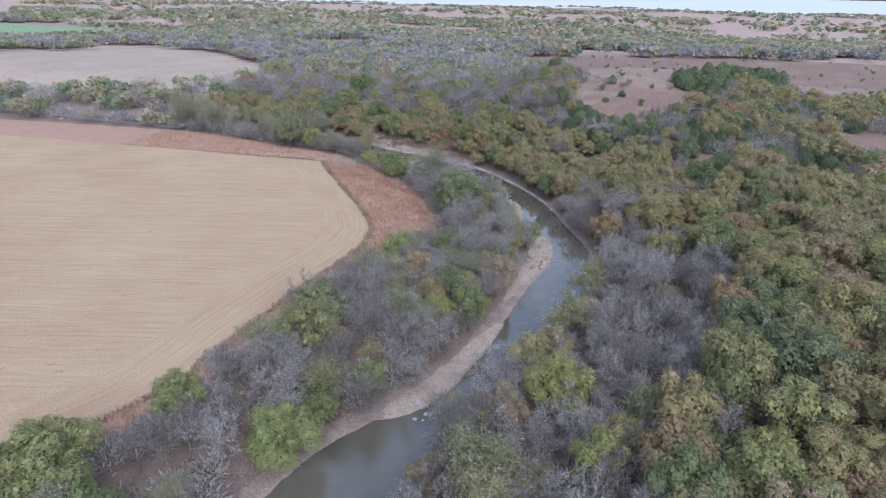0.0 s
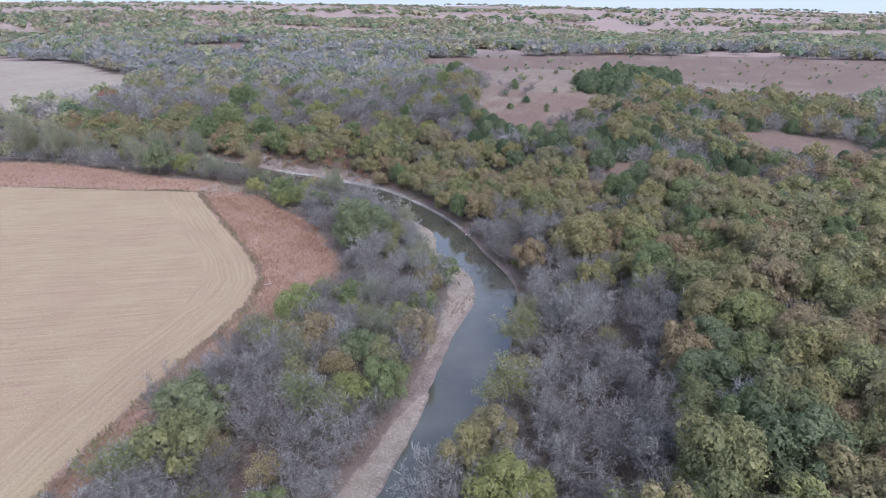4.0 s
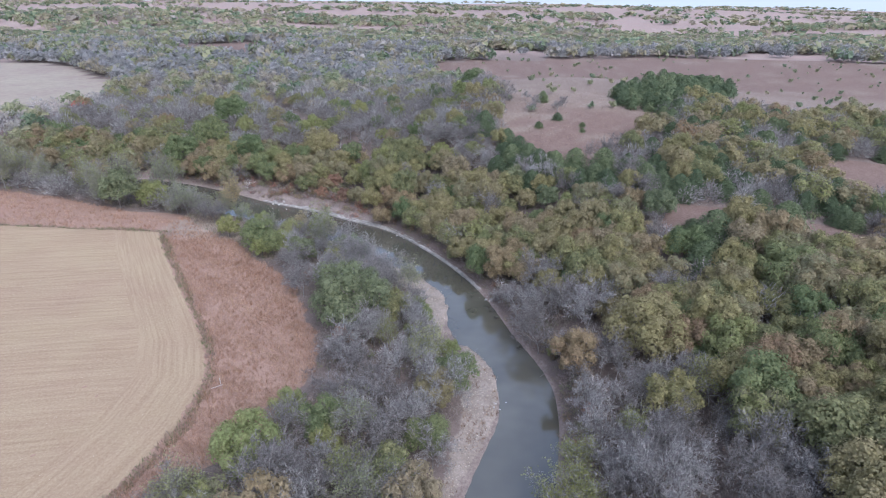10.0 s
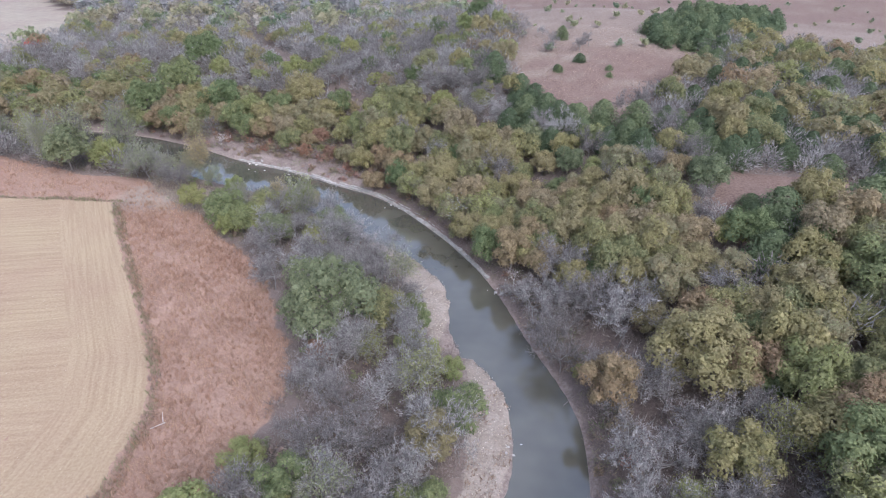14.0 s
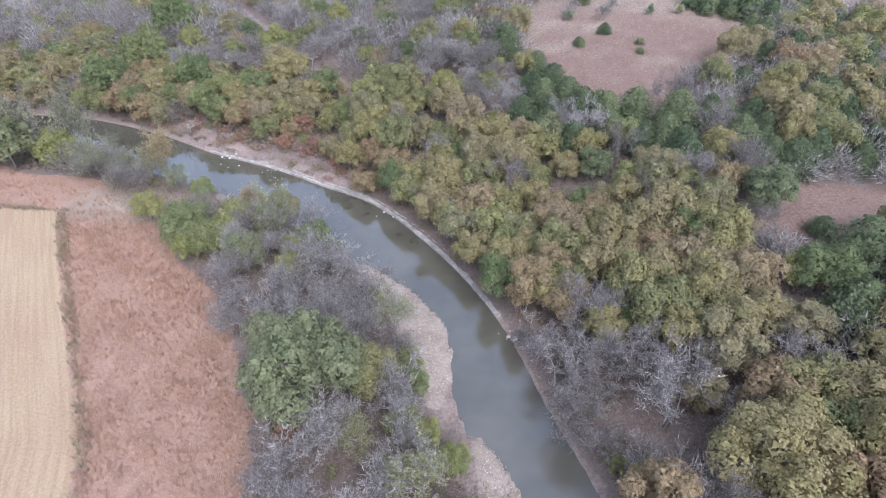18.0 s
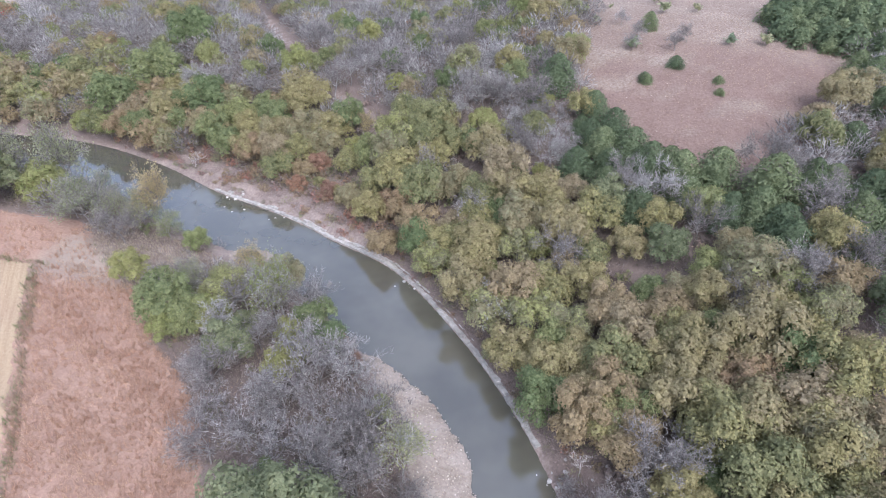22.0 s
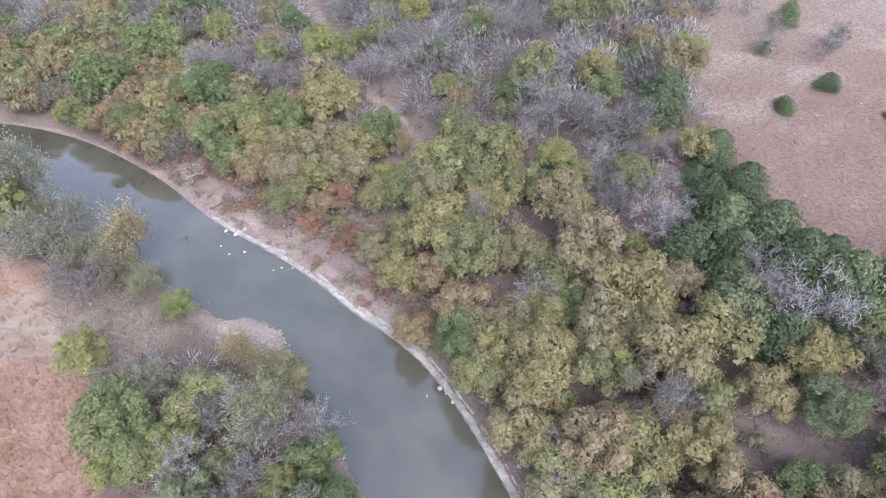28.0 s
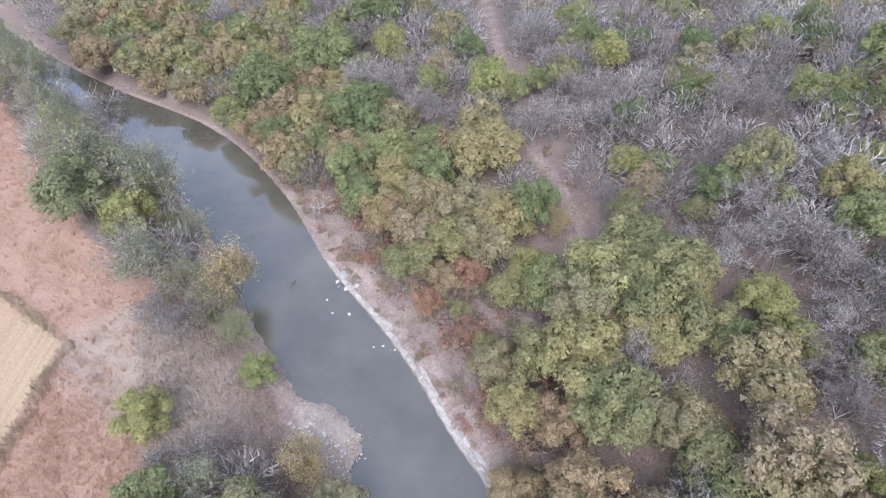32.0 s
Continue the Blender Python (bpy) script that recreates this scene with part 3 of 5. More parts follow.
def oak_crown(seed, lobes=18, leaves=5200, flat=0.85, leaf=0.024, fill=900):
    """A billowing crown of radius about 1, its foot at z 0: many rounded boughs, each a dome of small leaf clumps set with fine leaves."""
    r = np.random.default_rng(seed)
    up = 1 - 1.55 * (np.arange(lobes) + 0.5) / lobes + r.uniform(-0.06, 0.06, lobes)
    turn = np.arange(lobes) * 2.4 + r.uniform(-0.5, 0.5, lobes)
    wide = np.sqrt(np.clip(1 - up ** 2, 0.03, 1))
    bough = np.stack([np.cos(turn) * wide * 0.74, np.sin(turn) * wide * 0.74, up * 0.70 * flat + 0.98 * flat], -1) * r.uniform(0.82, 1.1, (lobes, 1)) * [1, 1, 0.95]
    big = r.uniform(0.22, 0.38, lobes) * (18 / max(lobes, 10)) ** 0.3
    bough, big = np.vstack([bough, [[0, 0, 0.75 * flat], [0, 0, 1.1 * flat]]]), np.append(big, [0.5, 0.42])

    def outer(p, own, share):
        keep = np.ones(len(p), bool)
        for k, (c, q) in enumerate(zip(bough, big)):
            keep &= (own == k) | (np.linalg.norm(p - c, axis=1) > q * share)
        return keep

    out = []
    per = big ** 2 / (big ** 2).sum()
    for count, size, lo, hi, share, wild in ((fill * 2, leaf * 2.7, 0.62, 0.84, 0.62, 0.5), (leaves * 3, leaf, 0.84, 1.05, 0.84, 0.55)):
        own = r.choice(len(big), count, p=per)
        n = unit(count, r)
        low = n[:, 2] < -0.45
        n[low, 2] *= -1
        clump = 1 + 0.17 * np.sin(9 * n[:, 0] + 3.1 * own) * np.cos(8 * n[:, 1] - own) + 0.11 * np.sin(14 * n[:, 2] + 15 * n[:, 0] + own)
        p = bough[own] + n * (big[own] * clump * r.uniform(lo, hi, count))[:, None]
        keep = np.flatnonzero(outer(p, own, share) & (p[:, 2] > 0.05))[:count // (2 if lo < 0.7 else 3)]
        m = n[keep] + wild * unit(len(keep), r) + [0, 0, 0.3]
        m /= np.linalg.norm(m, axis=1)[:, None]
        out.append(cards(p[keep], m, r.uniform(0.6, 1.35, len(keep)) * size, r))
    return join(out)


def limb(a, b, ra, rb):
    """A tapered three-sided branch from a to b."""
    w = b - a
    u = np.cross(w, [0.31, 0.77, 0.55])
    u /= np.linalg.norm(u) + 1e-9
    v = np.cross(w, u)
    v /= np.linalg.norm(v) + 1e-9
    ring = [(math.cos(k), math.sin(k)) for k in (0, 2.094, 4.189)]
    p = np.array([a + ra * (c * u + s * v) for c, s in ring] + [b + rb * (c * u + s * v) for c, s in ring])
    return p, np.array([[0, 1, 4], [0, 4, 3], [1, 2, 5], [1, 5, 4], [2, 0, 3], [2, 3, 5]])


def branches(seed, levels=3, kids=(6, 4, 4), spread=0.8, first=0.34, twigs=700, thick=0.035, lean=0.0):
    """Trunk and limbs of a tree about 2 high and 2 wide, and the fine twigs at their ends."""
    r = np.random.default_rng(seed)
    wood, tips = [], []

    def grow(a, way, length, rad, level):
        if level >= levels:
            b = a + (way + 0.2 * unit(1, r)[0]) * length
            wood.append(limb(a, b, rad, rad * 0.4))
            tips.append((a, b))
            return
        mid = a + way * length * 0.5 + unit(1, r)[0] * length * 0.06
        b = mid + (way + 0.25 * unit(1, r)[0] + [0, 0, 0.08]) * length * 0.5
        wood.append(limb(a, mid, rad, rad * 0.8))
        wood.append(limb(mid, b, rad * 0.8, rad * 0.5))
        for k in range(kids[level]):
            t = r.uniform(0.35, 1.0) if level else r.uniform(0.7, 1.0)
            s = a + (b - a) * t
            q = 0.7 * way + spread * (1.2 - 0.1 * level) * unit(1, r)[0] * [1, 1, 0.75] + [0, 0, 0.16]
            q /= np.linalg.norm(q)
            grow(s, q, length * r.uniform(0.55, 0.8) * (1.5 if level == 0 else 1), rad * 0.46, level + 1)

    grow(np.zeros(3), np.array([lean, 0.05, 1.0]), 2 * first, thick, 0)
    v, f = join(wood)
    t = np.array(tips)
    k = r.integers(0, len(t), twigs)
    s = r.uniform(0.1, 1, (twigs, 1))
    a = t[k, 0] + (t[k, 1] - t[k, 0]) * s
    w = (t[k, 1] - t[k, 0])
    w = 0.55 * w / (np.linalg.norm(w, axis=1)[:, None] + 1e-9) + unit(twigs, r) + [0, 0, 0.15]
    a = a + 0.05 * r.normal(size=(twigs, 3))
    b = a + w * r.uniform(0.05, 0.15, (twigs, 1))
    side = np.cross(w, unit(twigs, r))
    side = side / (np.linalg.norm(side, axis=1)[:, None] + 1e-9) * 0.0105
    tv = np.stack([a - side, a + side, b], 1).reshape(-1, 3)
    return (v, f), (tv, np.arange(len(tv)).reshape(-1, 3)), t


def cedar_crown(seed, n=3600, leaf=1.0):
    """A dense rounded cone, about 1.7 high and 1.3 wide, of upswept sprays in ragged tufts."""
    r = np.random.default_rng(seed)
    z = r.uniform(0, 1, n) ** 1.15
    a = r.uniform(0, 6.283, n)
    tuft_at = 1 + 0.22 * np.sin(5 * a + 11 * z + seed) * np.cos(3 * a - 17 * z) + 0.12 * np.sin(3 * a + seed) + 0.08 * np.sin(9 * a - 31 * z)
    rad = r.uniform(0.62, 1.12, n) * 0.66 * (1 - z ** 2.3) ** 0.7 * tuft_at + 0.03
    p = np.stack([rad * np.cos(a), rad * np.sin(a), 0.05 + 1.55 * z], -1)
    m = np.stack([np.cos(a), np.sin(a), 0.6 + 0 * a], -1) + 0.7 * unit(n, r)
    m /= np.linalg.norm(m, axis=1)[:, None]
    core = ICO_V * [0.42, 0.42, 0.55] * np.clip(1.05 - 0.3 * ICO_V[:, 2:3], 0.5, 1.3) ** [1, 1, 0] + [0, 0, 0.62]
    return join([(core, ICO_F), cards(p, m, r.uniform(0.018, 0.042, n) * leaf, r, 1.2)])


def part(name, me, parent, label=""):
    ob = new(name, me)
    ob.parent = parent
    return tagged(ob, label)


def thing(name, x, y, z, turn, size, parts, label, category, group, tall=1.0):
    base = new(name)
    base.matrix_basis = Matrix.LocRotScale((x, y, z), Euler((0, 0, turn)), (size, size, size * tall))
    for pname, me in parts:
        part(pname, me, base)
    return tagged(base, label, category, group)


def stem(seed, h, rad):
    """A trunk with three forks, that ends inside the crown."""
    r = np.random.default_rng(seed)
    top = np.array([r.uniform(-0.05, 0.05), r.uniform(-0.05, 0.05), h])
    out = [limb(np.array([0, 0, -0.12]), top, rad, rad * 0.7)]
    for k in range(4):
        a = k * 1.6 + r.uniform(-0.4, 0.4)
        out.append(limb(top * 0.9, top + np.array([math.cos(a) * 0.4, math.sin(a) * 0.4, 0.35]), rad * 0.6, rad * 0.25))
    return join(out)


KIT = {}
for tint in ("olive", "brown", "green", "sage", "lime", "rust"):
    KIT[tint] = []
    for k in range(5 if tint in ("olive", "brown", "green") else 3):
        seed = len(tint) * 31 + k
        v, f = oak_crown(seed, 14 + 3 * (k % 3), 4000, 0.84 + 0.12 * (k % 2), 0.031)
        crown = raw_mesh("crown", v + [0, 0, 0.2], f, MAT[tint])
        trunk = raw_mesh("trunk", *stem(seed, 0.85, 0.055), MAT["trunk"])
        KIT[tint].append((("trunk", trunk), ("crown", crown)))
for tint in ("olive", "sage", "green", "lime"):      # old broad trees: more and smaller lobes
    v, f = oak_crown(77, 34, 9000, 0.74, 0.0205, 1700)
    KIT[tint + "_big"] = [(("trunk", raw_mesh("trunk", *stem(3, 0.8, 0.05), MAT["trunk"])), ("crown", raw_mesh("crown", v + [0, 0, 0.1], f, MAT[tint])))]
for kind, mat, count in (("bare", "bark", 6), ("snag", "white", 3)):
    KIT[kind] = []
    for k in range(count):
        w, t, _ = branches(40 + k + 20 * (kind == "snag"), kids=(7, 5, 4) if kind == "bare" else (5, 3, 2), twigs=2300 if kind == "bare" else 260, spread=0.85 + 0.1 * (k % 3), thick=0.034, lean=0.1 * (k % 3 - 1) * (3 if kind == "snag" else 1))
        KIT[kind].append((("trunk", raw_mesh("trunk", *w, MAT[mat])), ("crown", raw_mesh("crown", *t, MAT[mat]))))
for kind, tint, leaf in (("amber", "amber", 5200), ("sparse", "lime", 3000), ("sparse_sage", "willow", 2600)):
    KIT[kind] = []
    for k in range(2):
        w, t, tips = branches(90 + k, twigs=1500, kids=(7, 5, 4))
        r = np.random.default_rng(k)
        pick = r.integers(0, len(tips), leaf)
        p = tips[pick, 0] + (tips[pick, 1] - tips[pick, 0]) * r.uniform(0.2, 1.1, (leaf, 1)) + r.normal(size=(leaf, 3)) * 0.09
        nrm = unit(leaf, r) + [0, 0, 0.6]
        nrm /= np.linalg.norm(nrm, axis=1)[:, None]
        KIT[kind].append((("trunk", raw_mesh("trunk", *join([w, t]), MAT["bark" if kind != "amber" else "trunk"])), ("crown", raw_mesh("crown", *cards(p, nrm, r.uniform(0.018, 0.037, leaf), r), MAT[tint]))))
KIT["cedar"] = [(("trunk", raw_mesh("trunk", *stem(k, 0.5, 0.05), MAT["trunk"])), ("crown", raw_mesh("crown", *cedar_crown(k), MAT["cedar"]))) for k in range(4)]

WORDS = {
    "olive": ("oak_tree", "oak with a billowing olive and yellow-brown autumn crown", "oak tree", "oaks of the creek wood"),
    "brown": ("oak_tree", "oak with a russet-brown autumn crown", "oak tree", "oaks of the creek wood"),
    "green": ("broadleaf_tree", "broad-leaved tree still in dull green leaf", "tree", "green trees of the creek wood"),
    "sage": ("broadleaf_tree", "dense grey-green tree with a broad round crown", "tree", "green trees of the creek wood"),
    "lime": ("broadleaf_tree", "small tree with bright yellow-green leaves", "tree", "yellow-green trees"),
    "rust": ("small_tree", "small tree with rust-orange autumn leaves", "tree", "rust-coloured trees"),
    "bare": ("bare_tree", "leafless grey tree with fine spreading twigs", "bare tree", "bare trees of the creek wood"),
    "snag": ("dead_tree", "dead bleached-white tree with broken bare limbs", "dead tree", "dead trees by the creek"),
    "amber": ("cottonwood_tree", "thin amber-yellow tree with its branches showing", "tree", "thinly leaved trees"),
    "sparse": ("cottonwood_tree", "thinly leaved yellow-green tree on the bank", "tree", "thinly leaved trees"),
    "sparse_sage": ("willow_tree", "thinly leaved grey-green willow by the water", "tree", "thinly leaved trees"),
    "cedar": ("cedar_tree", "dark green conical red cedar", "cedar", "red cedars"),
}
for tint in ("olive", "sage", "green", "lime"):
    WORDS[tint + "_big"] = (WORDS[tint][0], "large old " + WORDS[tint][1].replace("small ", ""), *WORDS[tint][2:])
PLACED = []


def plant(kind, x, y, rad, tall=1.0, turn=None, sink=0.15):
    kit = KIT[kind]
    if kind == "sparse_sage" and y > 150:      # the upper reach has the widest willows
        rad *= 1.1
    if kind == "cedar":
        tall = 0.62 if rad < 1.7 else 0.85 * tall
    z = float(height(np.array([x]), np.array([y]))[0]) - sink
    name, label, cat, group = WORDS[kind]
    k = int(rng.integers(0, len(kit)))
    size = rad / (0.62 if kind == "cedar" else 0.95)
    PLACED.append((x, y, rad))
    return thing(name, x, y, z, rng.uniform(0, 6.28) if turn is None else turn, size, kit[k], label, cat, group, tall)


# ---- trees that stand out, from south to north: kind, x, y, crown radius ----
TREES_SOUTH_END = [
    ("green_big", -47.3, 8, 5.9), ("bare", -40.1, 12.9, 3.9), ("olive", 21.2, 17, 2.6), ("bare", -36.7, 17.5, 3.9), ("lime", 27.3, 19.1, 3.5), ("lime", 11.5, 19.5, 3.4),
    ("lime_big", -25.4, 19.9, 4.8), ("bare", 4.4, 20, 3), ("olive", 36.8, 21.6, 2.9), ("bare", -33.6, 23.5, 3.2), ("bare", 18.1, 23.8, 3.5), ("bare", 25.1, 25.6, 3.3),
    ("snag", 2.4, 26.1, 2.9), ("olive", 31.2, 26.3, 3.9), ("green", -23.8, 27.4, 2.7), ("bare", -31.6, 28.8, 3), ("lime", 9.3, 29.3, 2.4), ("sparse", -5.4, 29.7, 3.1),
    ("sparse", 22.7, 30.1, 3.2), ("olive", 38.3, 30.3, 3.9), ("bare", 14.6, 30.9, 3.5), ("bare", -30.8, 34.2, 3.1), ("lime_big", 7, 34.3, 4.8), ("sage", 35.3, 34.8, 4.8)]
TREES_LOWER_BEND = [
    ("amber", -20, 37.9, 2.8), ("sage", 28.9, 38.7, 3), ("bare", 9.4, 41, 3), ("amber", -26.7, 41.4, 2.7), ("bare", 19.2, 41.6, 3.7), ("bare", -20.1, 43.9, 3.6),
    ("olive", 39.8, 45.2, 4), ("sage", -31.9, 46.4, 4.7), ("bare", 23.8, 47.8, 3.6), ("bare", 13.7, 49.1, 3.3), ("bare", 27.7, 49.2, 3.6), ("sage", 32.9, 50.3, 3.8),
    ("bare", -26.3, 50.8, 3.5), ("green", 39.4, 51.6, 3.8), ("bare", 23.2, 51.9, 3.6), ("lime", -12.5, 52.8, 3.1), ("bare", 17.4, 53.8, 3.8), ("sparse", 8.5, 54.4, 4.4),
    ("olive", -21.5, 56.6, 2.5), ("sage", 36.6, 56.9, 4.1), ("bare", 27.4, 57.2, 3.5), ("amber", -16.7, 57.6, 3.1), ("bare", -33.2, 58, 3.6), ("green", -9, 58, 1.8)]
TREES_LOWER_BANKS = [
    ("amber", 50.1, 59.2, 3.1), ("green", -7.5, 60.6, 1.9), ("green", 42.3, 61, 4.5), ("olive", 33.9, 61.3, 2.8), ("bare", 20.5, 61.5, 3.2), ("sage", -13.7, 62.2, 3.6),
    ("bare", -33, 63, 2.6), ("brown", -20.7, 63.5, 3.8), ("bare", 16.4, 63.7, 3.5), ("bare", 13, 65.3, 2.9), ("sparse", 24.5, 65.8, 2.5), ("olive", 39, 66.2, 4.5),
    ("bare", -33.5, 68, 2.8), ("brown", 50.4, 69.8, 4.1), ("olive", -8.1, 71.6, 3.6), ("lime", -25.5, 73.5, 4.2), ("olive", 40.7, 73.8, 4.6), ("sparse", 14.2, 74.7, 3.2),
    ("bare", 26.3, 76.3, 3.7), ("olive", 53.6, 77.7, 5.2), ("green", -4.8, 79.1, 3), ("green", -18.1, 79.4, 2.8), ("sparse", 20.2, 80.1, 2.8), ("green", 36.6, 82, 4.2)]
TREES_MIDDLE_REACH = [
    ("olive", 42.4, 82.2, 3.1), ("lime", 49.7, 83.4, 2.7), ("bare", -8.9, 85.5, 2.9), ("sparse", 32.2, 85.7, 3.5), ("bare", -12.4, 86.3, 3.6), ("bare", -18.7, 86.4, 2.9),
    ("bare", 23.9, 86.5, 3.9), ("brown", 44, 87.3, 3.2), ("bare", 31.1, 90.8, 3.2), ("olive", 41.1, 92.5, 3.3), ("bare", -9.9, 92.5, 3.7), ("bare", -19.6, 95.3, 2.9),
    ("bare", 20.4, 95.9, 3.7), ("bare", -8.3, 96.5, 2.6), ("olive_big", 27, 97.7, 6.4), ("sparse", -4, 98, 2.2), ("bare", 15.8, 99.4, 2.9), ("olive", 40.1, 99.4, 3.7),
    ("lime", -2.8, 100.1, 1.7), ("lime", 13.7, 100.4, 1.1), ("sparse", -12.4, 100.5, 2.7), ("rust", -20, 100.5, 1.9), ("amber", 49.1, 100.7, 3), ("bare", 11.6, 102, 3.4)]
TREES_FIRST_OAKS = [
    ("bare", 19.3, 104.7, 4.3), ("olive", 33.3, 105.3, 3.7), ("lime", 54.5, 106.5, 2.2), ("sage_big", -20.2, 106.7, 7.1), ("olive", 23.5, 107.3, 2.8), ("green", 50.4, 107.6, 4.5),
    ("green", -8.3, 109.1, 2.3), ("olive", 26.7, 111.6, 3.7), ("green", -8.9, 112, 1.9), ("olive", 35.1, 113.6, 3.3), ("snag", 12.8, 113.7, 2.8), ("olive", 22.3, 114.7, 3.3),
    ("cedar", 40.7, 115.1, 3.1), ("bare", 9.8, 116, 2.9), ("olive", 14.5, 117, 3.2), ("bare", 4.5, 119, 1.6), ("snag", 6.1, 120.3, 1.7), ("bare", -34.6, 121.5, 3.2),
    ("cedar", 48, 122, 2.4), ("bare", -29, 123.2, 3.4), ("cedar", 44.7, 123.5, 3.5), ("bare", -22.9, 123.8, 3.3), ("green", -15.7, 125.1, 1.7), ("cedar", 58.2, 125.3, 3.9)]
TREES_MIDDLE_BANKS = [
    ("bare", 34.1, 126.3, 3), ("lime", -28.4, 128, 2.6), ("olive", 7.2, 129.6, 2.8), ("sage", -35.2, 129.9, 3.3), ("brown", 32.4, 130.3, 3), ("cedar", 43.8, 130.7, 1.6),
    ("lime", -28, 131, 2.1), ("olive", 2.6, 131.6, 3.3), ("olive", 14.9, 131.9, 3.3), ("rust", -21, 132, 1.4), ("olive", 6.6, 133.4, 3), ("green", -24.9, 133.4, 3),
    ("green", 20.5, 133.9, 3.2), ("lime", -29.4, 134.2, 2), ("sage", -35.5, 134.3, 2.1), ("brown", 11.8, 135, 3.5), ("lime", -40.4, 135, 2.9), ("green", -46.7, 135.5, 3.9),
    ("rust", -23.4, 135.6, 1), ("olive", -4, 135.9, 1.4), ("sage", 37.9, 135.9, 3.9), ("green", 26.5, 137.2, 2.2), ("green", -27.2, 137.8, 2.8), ("olive", 5, 138.1, 3.1)]
TREES_LEDGE_FOOT = [
    ("brown", 15.9, 138.5, 3.3), ("brown", 9.9, 139, 3.6), ("olive", 0.9, 139.4, 3.3), ("cedar", 41, 139.5, 1.3), ("olive", -41.1, 139.9, 3.3), ("bare", -48, 140, 3.5),
    ("olive", 18.4, 141.9, 2.6), ("lime", -56.1, 142.1, 2.7), ("olive_big", 25.8, 142.3, 4.5), ("olive", -8.3, 144, 3.5), ("olive", -34.4, 145.1, 3.3), ("olive", -3.8, 145.4, 2.5),
    ("olive", 0.1, 145.4, 2.9), ("rust", -6.1, 145.8, 1.1), ("amber", -40.8, 146.4, 2.9), ("olive", 24.7, 147.8, 2.5), ("sage", 16.9, 148.2, 2.7),
    ("olive", 8.1, 149.5, 2.7), ("olive", -13.5, 149.6, 3.5), ("cedar", 30.3, 149.7, 2.6), ("olive", 12.5, 149.8, 2.9)]
TREES_LEDGE_OAKS = [
    ("olive", -1.6, 151.2, 3.1), ("bare", -63.7, 151.3, 3.8), ("lime", -51.9, 152.6, 2), ("cedar", 28.3, 152.6, 2.7), ("olive", -6.1, 153.8, 3.4), ("olive", -10.6, 154, 3),
    ("green", 21.9, 154, 2.9), ("sparse", -57.6, 154.2, 2.5), ("brown", -22.4, 155, 2.6), ("sparse_sage", -72.1, 155.1, 4), ("sparse_sage", -68, 155.5, 2.8), ("olive", 4.2, 155.6, 3.1),
    ("sparse_sage", -62.8, 156, 3.2), ("brown", -17.3, 156.8, 3.8), ("bare", -76, 157, 2.8), ("sage", 10.9, 157.1, 3.6), ("cedar", 30.9, 157.4, 3.2), ("brown", -11.6, 157.5, 2.8),
    ("sage", -91.7, 158.2, 5), ("amber", -61.2, 158.9, 3.7, 1.4), ("green", -4.9, 159.1, 3.2), ("sparse_sage", -65.5, 159.5, 2.8), ("lime", -83.4, 160.2, 3.8), ("cedar", 24.7, 160.4, 2.9)]
TREES_UPPER_BANKS = [
    ("bare", -71.4, 160.6, 3.3), ("cedar", 19.9, 160.7, 2.9), ("brown", 4.9, 161.5, 2.6), ("olive", -26, 161.5, 3.2), ("olive", -8, 162.8, 3.7), ("sparse", -80, 163, 2.4),
    ("sparse_sage", -75, 163, 2.8), ("cedar", 16.3, 163.6, 2.7), ("brown", 1.5, 164.1, 2.1), ("lime", -87, 164.2, 3.5), ("cedar", 6, 165.4, 2.6), ("olive", -15.2, 165.6, 3.1),
    ("green", -3.1, 166.4, 2.5), ("lime", 0.9, 167.2, 1.5), ("cedar", 14, 167.2, 2.7), ("olive", -32.5, 167.6, 1.5), ("bare", -95.2, 167.6, 4.1), ("lime", -12.9, 168, 2.2),
    ("bare", -100, 168, 3.2), ("rust", -35, 168, 1.6), ("cedar", 9.8, 168.2, 2.8), ("olive", -22.3, 168.4, 4.8), ("bare", 4, 169.3, 2.7), ("rust", -41.3, 169.6, 1.7)]
TREES_UPPER_OAKS = [
    ("olive", -37.3, 170.3, 1.4), ("bare", -2.3, 170.6, 3), ("olive", -7.6, 171.5, 4.1), ("olive", -17.5, 173, 3.4), ("olive", -46.6, 173, 3.1), ("brown", -41, 173, 2.2),
    ("cedar", 11.8, 173.3, 2.4), ("bare", -106.8, 173.7, 5.2), ("bare", 2.7, 174, 2.5), ("bare", -118, 174, 3), ("rust", -38.6, 174.8, 2.1), ("olive", -0.3, 175.6, 2.8),
    ("lime", -5.9, 176.1, 2.3), ("snag", -65.3, 177.1, 2.3), ("olive", -15.5, 177.7, 2), ("lime", -32.2, 177.9, 2.5), ("olive", -23.4, 178, 4.6), ("bare", 2.6, 178.7, 2.7),
    ("lime", -9.5, 179, 2.7), ("bare", -3.8, 179, 2.9), ("bare", -0.6, 179.6, 2.6), ("olive", -43.3, 181.7, 3.7), ("olive", -49.4, 182.2, 3.8), ("bare", -13.5, 182.4, 2.7)]
